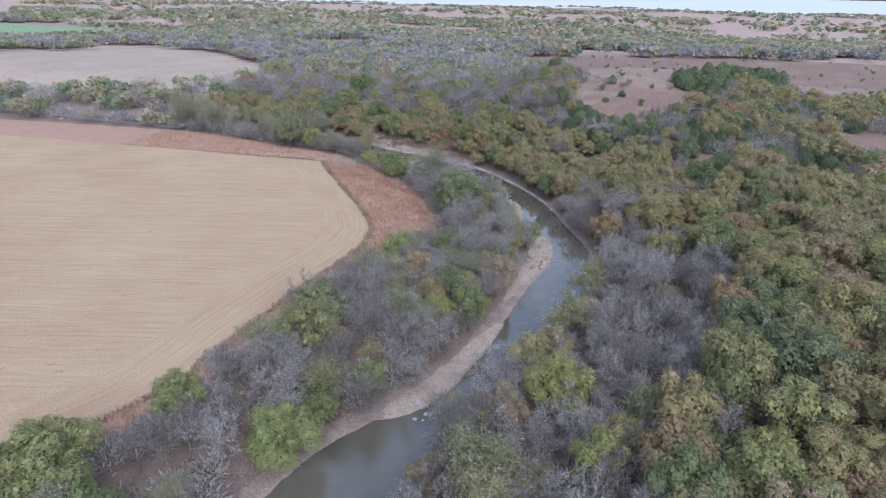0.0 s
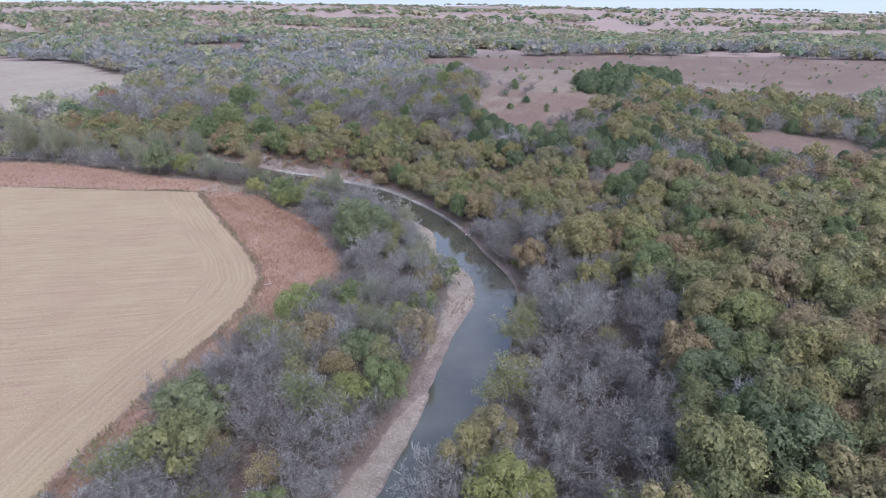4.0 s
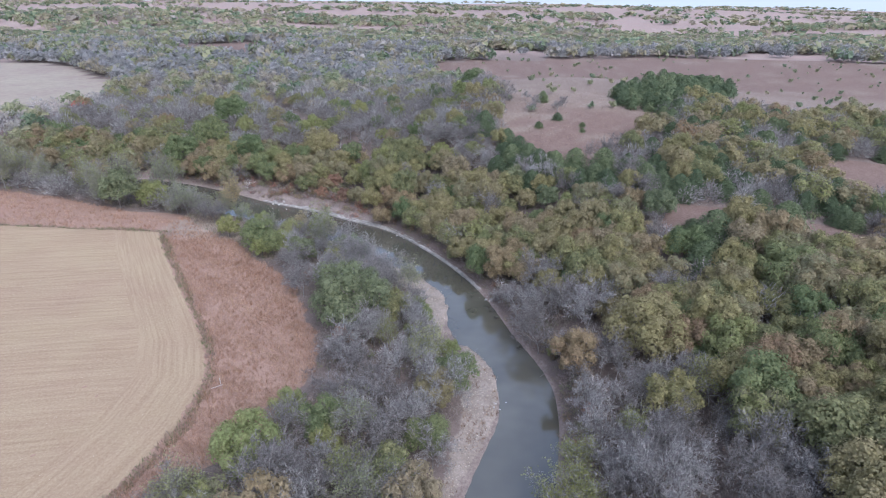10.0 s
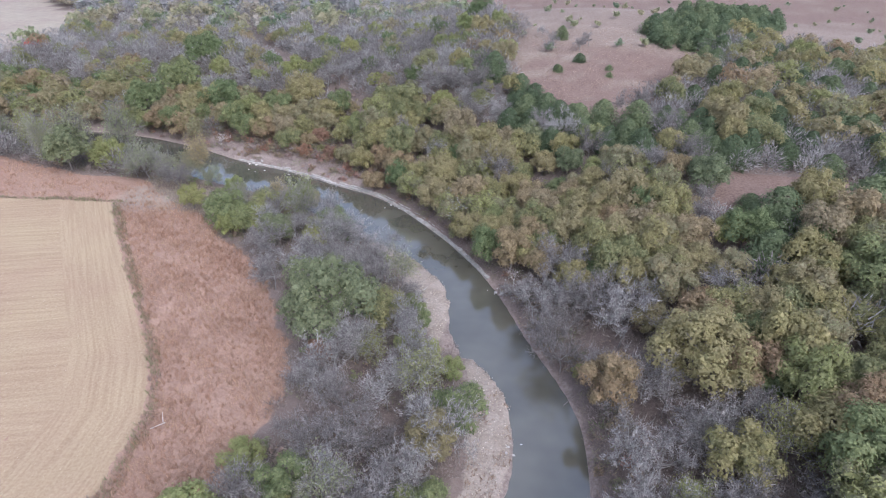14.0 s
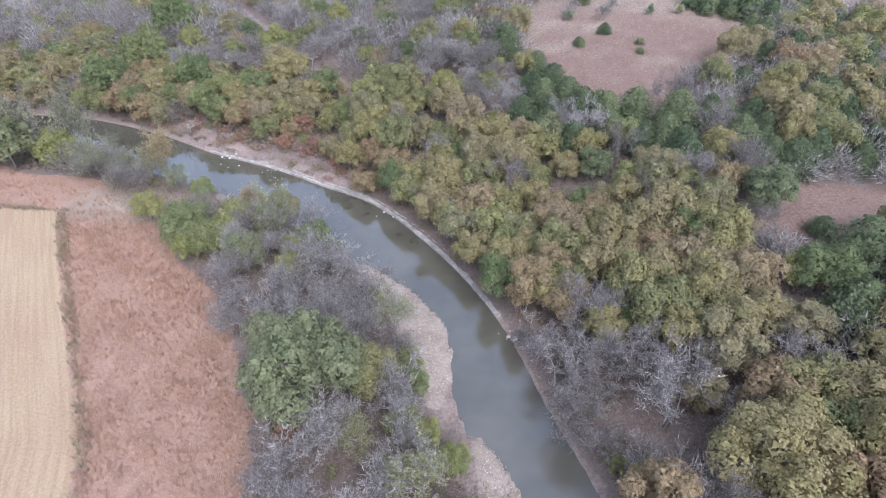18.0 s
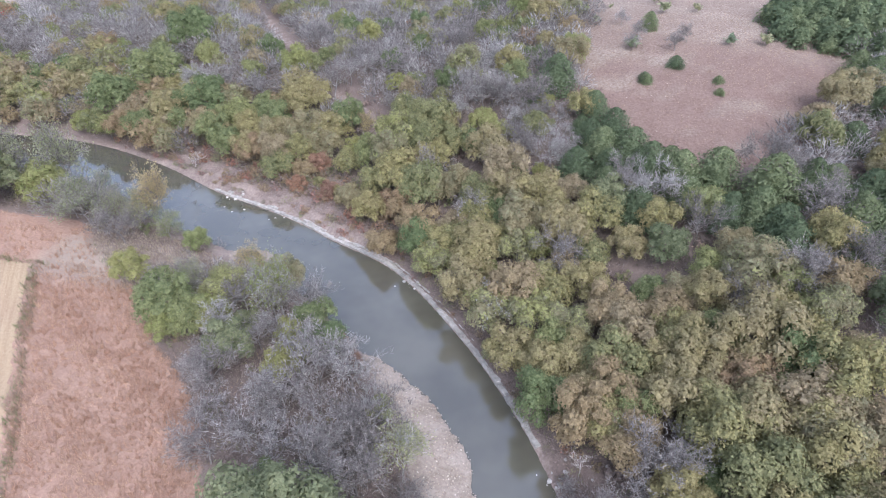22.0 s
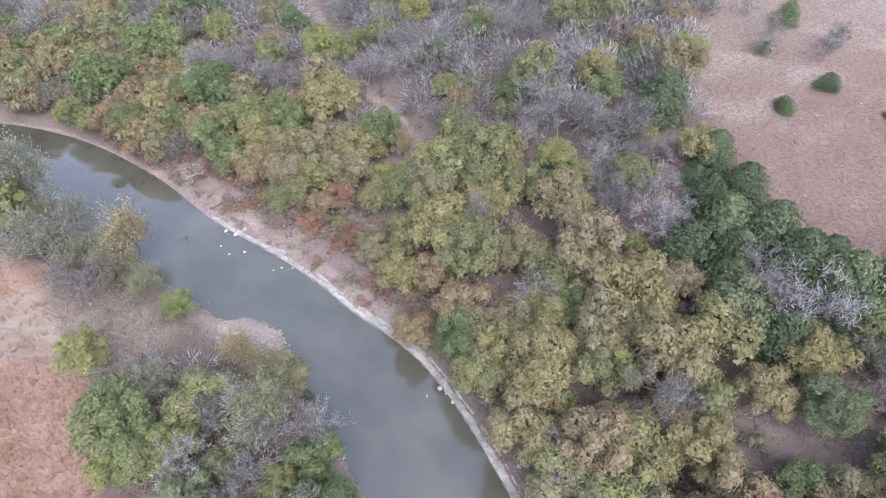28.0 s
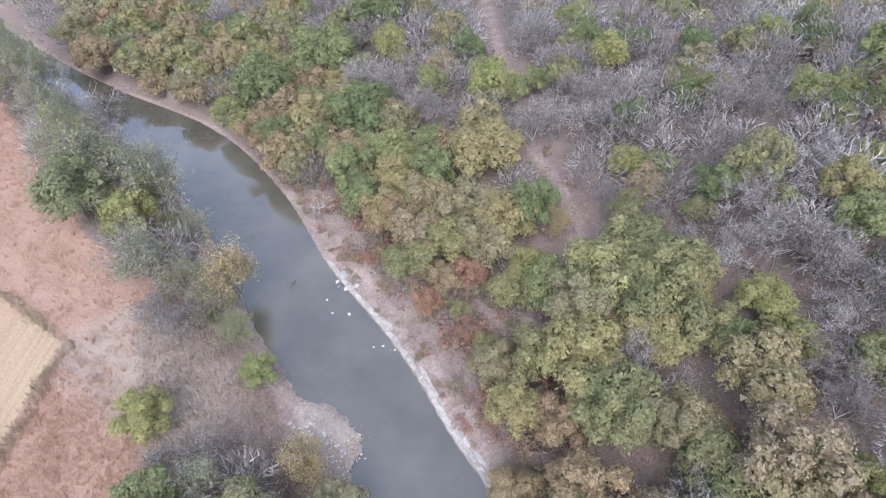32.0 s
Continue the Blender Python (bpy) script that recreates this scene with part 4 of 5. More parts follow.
TREES_CEDAR_EDGE = [
    ("bare", -18.5, 183.2, 3), ("olive", -55.9, 183.9, 4), ("amber", -32.8, 184.6, 2.1), ("bare", -5.9, 184.7, 3), ("rust", -38.2, 185, 1.2), ("cedar", -0.5, 185, 2.2),
    ("olive", -66.2, 185.6, 3.6), ("brown", -84.5, 185.8, 3.9), ("cedar", 30.4, 185.9, 0.8), ("rust", -40.2, 186.5, 1.5), ("bare", -22.3, 187.2, 2.6), ("bare", -11.3, 187.3, 2.8),
    ("cedar", 2.8, 187.6, 3.2), ("green", -35.4, 187.9, 1.8), ("green", -59.7, 187.9, 4.2), ("lime", -95.6, 188.1, 2.9), ("brown", -132.6, 188.1, 4.8), ("olive", -18.2, 188.8, 1.9),
    ("bare", -27.3, 189.5, 2.7), ("green", -4.2, 189.6, 2.7), ("cedar", 18.7, 189.7, 1.1), ("bare", -14.4, 189.9, 3.2), ("cedar", 31, 190, 0.9), ("olive", -46.3, 190.8, 4.8)]
TREES_NORTH_BANK = [
    ("cedar", 18.5, 191, 1), ("green", -55.3, 192.2, 3.2), ("green", -68.6, 193.1, 4.6), ("lime", -109.4, 193.1, 3), ("lime", -28.1, 194.2, 2.3), ("green", -91.8, 194.5, 5.4),
    ("bare", -41.6, 195.2, 4.1), ("bare", -18.2, 195.3, 3.5), ("cedar", 24.5, 195.7, 1.4), ("bare", -9.6, 196.6, 3.2), ("bare", -58.7, 198.1, 4.2), ("bare", -39.1, 199.1, 3.6),
    ("bare", -34.7, 200.9, 3.4), ("bare", 25.3, 202.2, 2.1), ("bare", -76.5, 202.4, 4.3), ("olive", 0.8, 202.9, 2.8), ("lime", -52.6, 204, 3.8), ("bare", -37.2, 204, 3.8),
    ("bare", 17.8, 204.2, 1.8), ("green", -49, 205, 2.4), ("bare", -71, 205.1, 3.8), ("green", -87.5, 205.6, 5.8), ("bare", -15.7, 205.6, 3.7), ("bare", 28, 206, 2)]
TREES_NORTH_WOOD = [
    ("bare", -1, 171.5, 3.2), ("bare", 2.5, 169, 3.4), ("bare", -3.5, 175, 3.2), ("lime", 0.5, 176, 1.9),
    ("bare", -20.6, 206.1, 4), ("olive", -8.3, 207, 2.6), ("bare", 19, 207, 2), ("green", -46.9, 208.3, 2.1), ("lime", -23.2, 210.6, 2.9), ("cedar", 21.7, 213.2, 1.7),
    ("green", -62.7, 214.9, 3), ("bare", 16.5, 215.9, 1.8), ("olive", -0.2, 216.3, 4.2), ("lime", -39.7, 217, 3.2), ("green", -86, 220.9, 5.8), ("lime", -4.5, 224.7, 4.1),
    ("bare", -147, 227, 3), ("green", -151.5, 227, 2.2), ("rust", -31.2, 227.5, 1.7), ("bare", -143.5, 229, 3), ("lime", -50.1, 234, 3), ("amber", -37, 234.6, 1.7),
    ("green_big", -1, 246, 5)]
for rows in (TREES_SOUTH_END, TREES_LOWER_BEND, TREES_LOWER_BANKS, TREES_MIDDLE_REACH, TREES_FIRST_OAKS, TREES_MIDDLE_BANKS, TREES_LEDGE_FOOT, TREES_LEDGE_OAKS, TREES_UPPER_BANKS, TREES_UPPER_OAKS, TREES_CEDAR_EDGE, TREES_NORTH_BANK, TREES_NORTH_WOOD):
    for row in rows:
        plant(*row)


def wooded(x, y, d, s, z):
    """Where trees may stand."""
    low = s < 0
    clear = (z["meadow"] > 0.5) | (z["red"] > 0.5) | (z["hay"] > 0.5) | (z["winter"] > 0.6) | (z["gravel"] > 0.1) | (d < np.where(low, 2.0, 1.5))
    clear |= low & (y < 144.5) & (x < along(y, GRASS_EDGE) + np.where(y < 74, 2.6, 1.2)) | low & (y >= 144.5) & (x < -64) & (y < along(x, STRIP_TOP) + 1.0)
    clear |= (s > 0) & (x > -68) & (x < -25) & (d < 2 + 5.0 * ease(-x, 25, 36))
    clear |= (z["bank"] > 0.5) & (d > 5)
    for a, b in zip(TRACK, TRACK[1:]):
        e = np.subtract(b, a)
        t = np.clip(((x - a[0]) * e[0] + (y - a[1]) * e[1]) / (e @ e), 0, 1)
        clear |= np.hypot(x - a[0] - t * e[0], y - a[1] - t * e[1]) < 3.3
    clear |= low & (x < -46) & (y > 137) & (y < 152) & (x > -74)
    return ~clear


def mixture(x, y, d, s):
    """The odds of each kind of tree at a place."""
    if s < 0:
        if y > 135:
            return dict(bare=0.5, sparse_sage=0.42, sparse=0.08)
        if y > 76:
            return dict(bare=0.72, olive=0.03, green=0.08, sparse_sage=0.12, lime=0.05)
        return dict(bare=0.74, olive=0.06, brown=0.05, green=0.04, sparse=0.05, sparse_sage=0.06)
    if inside(np.array([x]), np.array([y]), CEDAR_BELT)[0]:
        return dict(cedar=0.7, bare=0.22, olive=0.08)
    if 38 < x < 75 and 143 < y < 168:
        return dict(cedar=0.36, bare=0.36, olive=0.28)
    if y < 118 and d < (26 if y < 80 else 17):
        return dict(bare=0.83, olive=0.06, sparse=0.06, brown=0.05)
    if y < 118:
        return dict(olive=0.53, green=0.15, brown=0.12, bare=0.15, lime=0.05)
    if x > 45:
        return dict(olive=0.2, bare=0.5, brown=0.07, cedar=0.17, green=0.06)
    if x > -28 and d < 31:
        return dict(olive=0.42, brown=0.19, green=0.18, bare=0.12, lime=0.06, rust=0.03)
    if d < 21:
        return dict(olive=0.3, green=0.32, brown=0.24, bare=0.14)
    return dict(bare=0.68, green=0.12, olive=0.10, brown=0.04, lime=0.06)


def scatter(x0, x1, y0, y1, step, r):
    a, b = np.meshgrid(np.arange(x0, x1, step), np.arange(y0, y1, step))
    a = a + r.uniform(-0.46, 0.46, a.shape) * step + 0.5 * step * (np.arange(a.shape[0]) % 2)[:, None]
    b = b + r.uniform(-0.46, 0.46, b.shape) * step
    return a.ravel(), b.ravel()


tx, ty = scatter(-150, 150, 4, 262, 3.65, rng)
td, tside = creek(tx, ty)
ok = wooded(tx, ty, td, tside, zones(tx, ty, (td, tside)))
ok &= (tx < 0.78 * ty + 26) & (tx > -1.1 * (ty + 28) - 10)
taken = np.array(PLACED)
for x, y, r in taken:
    ok &= np.hypot(tx - x, ty - y) > r * 0.66 + 0.8
tx, ty, td, tside = tx[ok], ty[ok], td[ok], tside[ok]
kinds = []
for x, y, d, s in zip(tx, ty, td, tside):
    odds = mixture(x, y, d, s)
    kinds.append(str(rng.choice(list(odds), p=np.array(list(odds.values())) / sum(odds.values()))))
kinds = np.array(kinds)
RADII = {"rust": (1.3, 2.2), "cedar": (1.8, 2.7), "bare": (2.6, 4.0), "lime": (1.6, 2.5), "brown": (2.5, 3.8), "green": (2.2, 3.6)}
trad = np.array([rng.uniform(*RADII.get(k, (2.7, 4.2))) for k in kinds])
lush = (tside < 0) & (ty > 146)      # taller growth on the low bank of the upper reach
trad[lush] *= 1.15
grey_hill = (tside > 0) & (td > 26) & (tx < 40) & (ty > 165)      # mostly leafless wood on the slope
trad[grey_hill] *= np.where(kinds[grey_hill] == "bare", 1.15, 0.85)
# the nearest to the creek's straight reach are trees of their own, the rest are woods
order = np.argsort(np.hypot(tx + 3, np.maximum(np.abs(ty - 95) - 55, 0) * 1.1))
room = {"olive": 150, "brown": 55, "bare": 215, "green": 110, "cedar": 130}
own = np.zeros(len(tx), bool)
for i in order:
    k = str(kinds[i])
    if room.get(k, 60) > 0:
        room[k] = room.get(k, 60) - 1
        own[i] = True
        plant(k, float(tx[i]), float(ty[i]), float(trad[i]), float(rng.uniform(0.85, 1.1) if k == "cedar" else rng.uniform(0.9, 1.3) * (1.3 if lush[i] else 1.0)))

# ---- stuff that nobody could count ----


def strewn(name, template, xs, ys, sizes, tones, mat, label, category, sink=0.0, tall=1.0, jitter=0.15):
    """One object of many turned and scaled copies of the template, standing on the ground."""
    r = np.random.default_rng(len(xs))
    tv, tf = template
    n, k = len(xs), len(tv)
    a = r.uniform(0, 6.283, n)
    c, s = np.cos(a)[:, None], np.sin(a)[:, None]
    sz = np.asarray(sizes)[:, None]
    z = height(xs, ys)[:, None] - sink * sz
    hs = sz * tall * r.uniform(1 - jitter, 1 + jitter, (n, 1))
    v = np.stack([xs[:, None] + sz * (c * tv[:, 0] - s * tv[:, 1]), ys[:, None] + sz * (s * tv[:, 0] + c * tv[:, 1]), z + hs * tv[:, 2]], -1).reshape(-1, 3)
    f = (tf[None] + (np.arange(n) * k)[:, None, None]).reshape(-1, tf.shape[1])
    return tagged(new(name, raw_mesh(name, v, f, mat, np.repeat(tones, k))), label, category, kind="stuff")


def lump(seed, lobes, leaves, leaf=0.2):
    v, f = oak_crown(seed, lobes, leaves, 0.85, leaf, leaves // 5)
    return v + [0, 0, 0.05], f


def fuzz(seed, n, width, foot=0.25, high=1.5):
    """A leafless crown seen from afar: many thin twigs that fan up and out from a few stems."""
    r = np.random.default_rng(seed)
    d = unit(n, r)
    d[:, 2] = np.abs(d[:, 2])
    a = d * np.array([0.8, 0.8, 0.7 * high]) * r.uniform(0.1, 1, (n, 1)) ** 0.5 + [0, 0, foot]
    w = d * [0.9, 0.9, 0.5] + [0, 0, 0.45] + 0.75 * unit(n, r)
    w /= np.linalg.norm(w, axis=1)[:, None]
    b = a + w * r.uniform(0.12, 0.34, (n, 1))
    side = np.cross(w, unit(n, r))
    side = side / (np.linalg.norm(side, axis=1)[:, None] + 1e-9) * width * r.uniform(0.6, 1.3, (n, 1))
    v = np.stack([a - side, a + side, b], 1).reshape(-1, 3)
    return v, np.arange(len(v)).reshape(-1, 3)


def tones_for(n, lo=0.0, hi=1.0):
    return rng.uniform(lo, hi, n)


MAT["olive_woods"] = tone_material("olive_woods_leaves", OLIVE)
MAT["brown_woods"] = tone_material("brown_woods_leaves", BROWN)
MAT["green_woods"] = tone_material("green_woods_leaves", GREEN)
MAT["cedar_woods"] = tone_material("cedar_woods_needles", CEDAR)
MAT["bare_woods"] = tone_material("bare_woods_twigs", BARK, 0.8)
rest = ~own
for kind, template, mat, label in (
        ("olive", lump(21, 15, 1250, 0.041), "olive_woods", "olive and yellow-brown oak woods on the slope"),
        ("brown", lump(22, 15, 1250, 0.041), "brown_woods", "russet-brown oak woods on the slope"),
        ("green", lump(23, 15, 1250, 0.041), "green_woods", "green-leaved trees among the woods on the slope"),
        ("cedar", cedar_crown(9, 900, 1.9), "cedar_woods", "dark red cedars among the woods on the slope"),
        ("bare", fuzz(24, 380, 0.021), "bare_woods", "leafless grey woods on the slope")):
    m = rest & (kinds == kind)
    if m.sum():
        strewn(kind + "_woods", template, tx[m], ty[m], trad[m] / (0.66 if kind == "cedar" else 0.92), tones_for(m.sum()), MAT[mat], label, "woods", tall=0.8 if kind == "cedar" else 1.0)

# the same woods go on to the south and east
sx0, sy0 = scatter(-120, 190, -70, 170, 4.6, rng)
sd0, ss0 = creek(sx0, sy0)
beyond = wooded(sx0, sy0, sd0, ss0, zones(sx0, sy0, (sd0, ss0))) & ((sy0 < 3) | (sx0 > 0.78 * sy0 + 29)) & (sx0 > along(sy0, GRASS_EDGE) + 2)
beyond &= (sd0 < 60) | (sx0 < 0.78 * sy0 + 110)
oaks = beyond & (rng.uniform(0, 1, len(sx0)) < np.where(sd0 < 24, 0.15, 0.75))
strewn("outlying_oak_woods", lump(27, 11, 230, 0.095), sx0[oaks], sy0[oaks], rng.uniform(3.0, 4.6, oaks.sum()), tones_for(oaks.sum()), MAT["olive_woods"], "olive and brown oak woods going on beyond the creek", "woods")
grey = beyond & ~oaks
strewn("outlying_bare_woods", fuzz(28, 200, 0.028), sx0[grey], sy0[grey], rng.uniform(2.8, 4.2, grey.sum()), tones_for(grey.sum()), MAT["bare_woods"], "leafless grey woods going on along the creek", "woods")

# woods behind, in two more depths
fx, fy2 = scatter(-900, 700, 60, 700, 6.0, rng)
fd, fs = creek(fx, fy2)
okf = wooded(fx, fy2, fd, fs, zones(fx, fy2, (fd, fs))) & ~((fy2 < 262) & (fx > -150) & (fx < 150)) & (fy2 > 150) & (fx < 0.82 * (fy2 + 60) + 20) & (fx > -1.1 * (fy2 + 60) - 40)
okf &= (fy2 < 420 + 0.25 * fx) | (wave(fx, fy2, 38, 0.7) > -0.05)
fx, fy2 = fx[okf], fy2[okf]
leafy = rng.uniform(0, 1, len(fx)) < 0.4 + 0.25 * wave(fx, fy2, 45, 0.2)
near = leafy & (fy2 < 380)
strewn("valley_woods", lump(9, 9, 230, 0.09), fx[near], fy2[near], rng.uniform(3.2, 5.0, near.sum()), tones_for(near.sum(), 0, 1), MAT["woods"], "green and brown autumn trees filling the valley", "woods")
off = leafy & (fy2 >= 380)
strewn("valley_woods_beyond", lump(10, 7, 80, 0.145), fx[off], fy2[off], rng.uniform(3.8, 5.6, off.sum()), tones_for(off.sum(), 0, 1), MAT["woods"], "grey-green trees along the far side of the valley", "woods")
near = ~leafy & (fy2 < 300)
strewn("valley_bare_woods", fuzz(31, 240, 0.021), fx[near], fy2[near], rng.uniform(3.8, 5.4, near.sum()), tones_for(near.sum()), MAT["bare_woods"], "leafless grey trees filling the valley", "woods")
# leafless trees farther off wear the grey with haze in it
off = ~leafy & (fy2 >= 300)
strewn("far_bare_woods", lump(14, 7, 90, 0.13), fx[off], fy2[off], rng.uniform(3.6, 5.4, off.sum()), tones_for(off.sum()), MAT["hazed_grey_woods"], "leafless grey trees, haze painted into their colour, along the far side of the valley", "woods")
qx, qy = scatter(-1500, 1450, 560, 1150, 9, rng)
belt = wave(qx * 0.5, qy * 1.35, 70, 1.9) + 0.5 * wave(qx, qy, 29, 0.4) + 0.2 * rng.normal(size=len(qx))
okq = (np.abs(qx) < 1.0 * qy + 100) & (belt > -0.1 + 0.4 * ease(qy, 700, 1100) + 0.25 * ease(qx, 0, 400)) & ~inside(qx, qy, WINTER_FIELD) & ~inside(qx, qy, FAR_HILL)
strewn("far_tree_belts", lump(11, 4, 26, 0.26), qx[okq], qy[okq], rng.uniform(4.0, 7.5, okq.sum()), tones_for(okq.sum(), 0.0, 0.9), MAT["woods"], "dark belts of trees across the far prairie", "woods", tall=0.8)
ex, ey = scatter(-3800, 3600, 1150, 4200, 36, rng)
belt = wave(ex * 0.22, ey * 1.4, 120, 0.9) + 0.4 * wave(ex * 0.5, ey, 60, 1.4) + 0.2 * rng.normal(size=len(ex))
oke = (np.abs(ex) < 1.0 * ey + 100) & (belt > 0.5)
strewn("prairie_groves", lump(13, 3, 18, 0.3), ex[oke], ey[oke], rng.uniform(9, 20, oke.sum()), tones_for(oke.sum(), 0.0, 0.8), MAT["woods"], "dark tree lines near the horizon", "woods", tall=0.45)
mx, my = scatter(-30, 420, 198, 500, 7.5, rng)
okm = inside(mx, my, MEADOW) & (rng.uniform(0, 1, len(mx)) < np.where((my < 250) & (mx < 90), 0.5, 0.12))
strewn("meadow_bushes", lump(12, 5, 120, 0.12), mx[okm], my[okm], rng.uniform(0.6, 1.8, okm.sum()), tones_for(okm.sum(), 0, 0.5), MAT["woods"], "scattered dark bushes on the red prairie slope", "bushes")
cx, cy = scatter(38, 100, 196, 268, 3.3, rng)
okc = inside(cx, cy, CEDAR_CLUMP)
strewn("cedar_clump", cedar_crown(5, 620, 2.1), cx[okc], cy[okc], rng.uniform(2.4, 4.6, okc.sum()), tones_for(okc.sum()), MAT["cedar_woods"], "dense clump of dark red cedars on the ridge", "cedars", tall=0.75)

# undergrowth on the wood's floor
bx, by = scatter(-135, 95, 6, 225, 2.25, rng)
bd, bs = creek(bx, by)
bz = zones(bx, by, (bd, bs))
okb = (bd > 0.9) & (bz["gravel"] < 0.05) & (bz["red"] < 0.4) & (bz["meadow"] < 0.4) & (bz["hay"] < 0.3) & (bx < 0.78 * by + 20) & (bx > -1.1 * (by + 28))
okb &= ~(inside(bx, by, CLEARING) & (wave(bx, by, 4, 0.3) > -0.75)) & ~((bs < 0) & (bx < along(by, GRASS_EDGE)) & (by < 144)) & (rng.uniform(0, 1, len(bx)) < np.where(bz["bank"] > 0.5, 0.3, 0.85))
half = rng.uniform(0, 1, len(bx)) < 0.8
m = okb & half
strewn("undergrowth", fuzz(41, 44, 0.034, 0.0, 0.9), bx[m], by[m], rng.uniform(1.1, 2.2, m.sum()), tones_for(m.sum()), MAT["brush"], "mauve-brown leafless brush on the woodland floor", "undergrowth")
m = okb & ~half
strewn("low_shrubs", lump(44, 4, 60, 0.12), bx[m], by[m], rng.uniform(0.5, 1.3, m.sum()), tones_for(m.sum()), MAT["brush"], "low brown and dull green shrubs under the trees", "undergrowth", sink=0.3)
kx, ky = scatter(-120, 45, 8, 178, 2.3, rng)
kd, ks = creek(kx, ky)
kz = zones(kx, ky, (kd, ks))
okk = (kz["gravel"] < 0.05) & (kz["red"] < 0.4) & (kz["meadow"] < 0.4) & (kz["hay"] < 0.3) & (kd > np.where(ks > 0, 1.8, 1.2))
okk &= ((ks < 0) & ((ky > 144) | (kx > along(ky, GRASS_EDGE) - 0.5)) & (kx > -1.1 * (ky + 28)) & ~((inside(kx, ky, CLEARING)) & (wave(kx, ky, 4, 0.3) > -0.75))) | ((ks > 0) & (ky < 122) & (kd < 24) & (kx < 0.78 * ky + 20))
okk &= rng.uniform(0, 1, len(kx)) < 0.8
strewn("thicket", fuzz(47, 84, 0.019, 0.0, 1.3), kx[okk], ky[okk], rng.uniform(1.3, 2.4, okk.sum()), tones_for(okk.sum()), MAT["thicket"], "dense grey leafless thicket along the creek banks", "thicket")

ux, uy = scatter(-88, 20, 60, 192, 1.15, rng)
ud, us = creek(ux, uy)
oku = (us > 0) & (ud > 0.7) & (ud < 5 + 8 * ease(-ux, 10, 28)) & (rng.uniform(0, 1, len(ux)) < 0.5 + 0.5 * ease(wave(ux, uy, 4.5, 1.7), -0.5, 0.1))
leafy = oku & (rng.uniform(0, 1, len(ux)) < 0.28 + 0.3 * ease(-ux, 10, 28))
twiggy = oku & ~leafy
strewn("bank_brush", lump(42, 6, 150, 0.075), ux[leafy], uy[leafy], rng.uniform(0.7, 1.6, leafy.sum()) * (0.55 + 0.45 * ease(ud[leafy], 1.5, 5)), tones_for(leafy.sum()), MAT["red_brush"], "russet and dull red brush on the earth bank", "undergrowth", sink=0.2)
strewn("bank_twigs", fuzz(43, 90, 0.02, 0.0, 1.0), ux[twiggy], uy[twiggy], rng.uniform(0.8, 1.8, twiggy.sum()), tones_for(twiggy.sum()), MAT["brush"], "leafless brown brush on the earth bank", "undergrowth")

# tall red grass beside the field, straw on the field, pebbles on the bars
def tuft(seed, n, spread, high, width):
    r = np.random.default_rng(seed)
    a = np.concatenate([r.normal(size=(n, 2)) * spread, np.zeros((n, 1)) - 0.05], 1)
    b = a + np.stack([r.normal(size=n) * 0.35 * high, r.normal(size=n) * 0.35 * high, r.uniform(0.6, 1.1, n) * high], -1)
    s = np.concatenate([r.normal(size=(n, 2)), np.zeros((n, 1))], 1)
    s = s / np.linalg.norm(s, axis=1)[:, None] * width
    v = np.stack([a - s, a + s, b], 1).reshape(-1, 3)
    return v, np.arange(len(v)).reshape(-1, 3)


hx, hy = scatter(-150, -18, 8, 175, 0.42, rng)
hd, hs = creek(hx, hy)
okh = (zones(hx, hy, (hd, hs))["red"] > 0.45) & (hx > along(hy, FIELD_EDGE) + 0.4) | (hx < -60) & (hy > 144.6) & (hy < along(hx, STRIP_TOP)) & (hx < -66) & (hs < 0)
okh &= rng.uniform(0, 1, len(hx)) < np.where(hy > 144, 0.3, 0.75) * (0.75 + 0.25 * wave(hx, hy, 5, 0.6))
strewn("red_grass", tuft(3, 11, 0.2, 0.8, 0.024), hx[okh], hy[okh], rng.uniform(0.6, 1.25, okh.sum()), np.clip(0.6 + 0.2 * wave(hx[okh], hy[okh], 4.5, 0.9) + rng.normal(size=okh.sum()) * 0.14, 0, 1), MAT["grass"], "tall rust-red prairie grass beside the field", "grass")
ex2, ey2 = scatter(-150, -34, 16, 146, 0.42, rng)
off = np.abs(np.where(ey2 > 143, np.minimum(ey2 - 143.9, 99), ex2 - along(ey2, FIELD_EDGE) - 0.4) - 0.3 * wave(ex2, ey2, 3, 0.2))
okz = (off < np.where(ey2 > 143, 0.5, 0.75) + 0.4 * wave(ex2, ey2, 5, 1.2)) & (ex2 < along(np.minimum(ey2, 143.5), FIELD_EDGE) + 3)
strewn("verge_grass", tuft(4, 8, 0.18, 0.6, 0.034), ex2[okz], ey2[okz], rng.uniform(0.6, 1.35, okz.sum()), tones_for(okz.sum(), 0.62, 1.0), MAT["brush"], "dull green weeds along the field's edge", "grass")
sx, sy = scatter(-110, -36, 20, 143, 0.8, rng)
oks = (sx < along(sy, FIELD_EDGE) - 0.3) & (rng.uniform(0, 1, len(sx)) < 0.8)
strewn("straw_litter", tuft(8, 3, 0.2, 0.16, 0.05), sx[oks], sy[oks], rng.uniform(0.6, 1.4, oks.sum()), tones_for(oks.sum()), MAT["straw"], "straw and cut stalks lying on the stubble", "straw")
px, py = scatter(-48, 8, 28, 156, 0.33, rng)
okp = (gravel_at(px, py) > 0.55) & (rng.uniform(0, 1, len(px)) < 0.6)
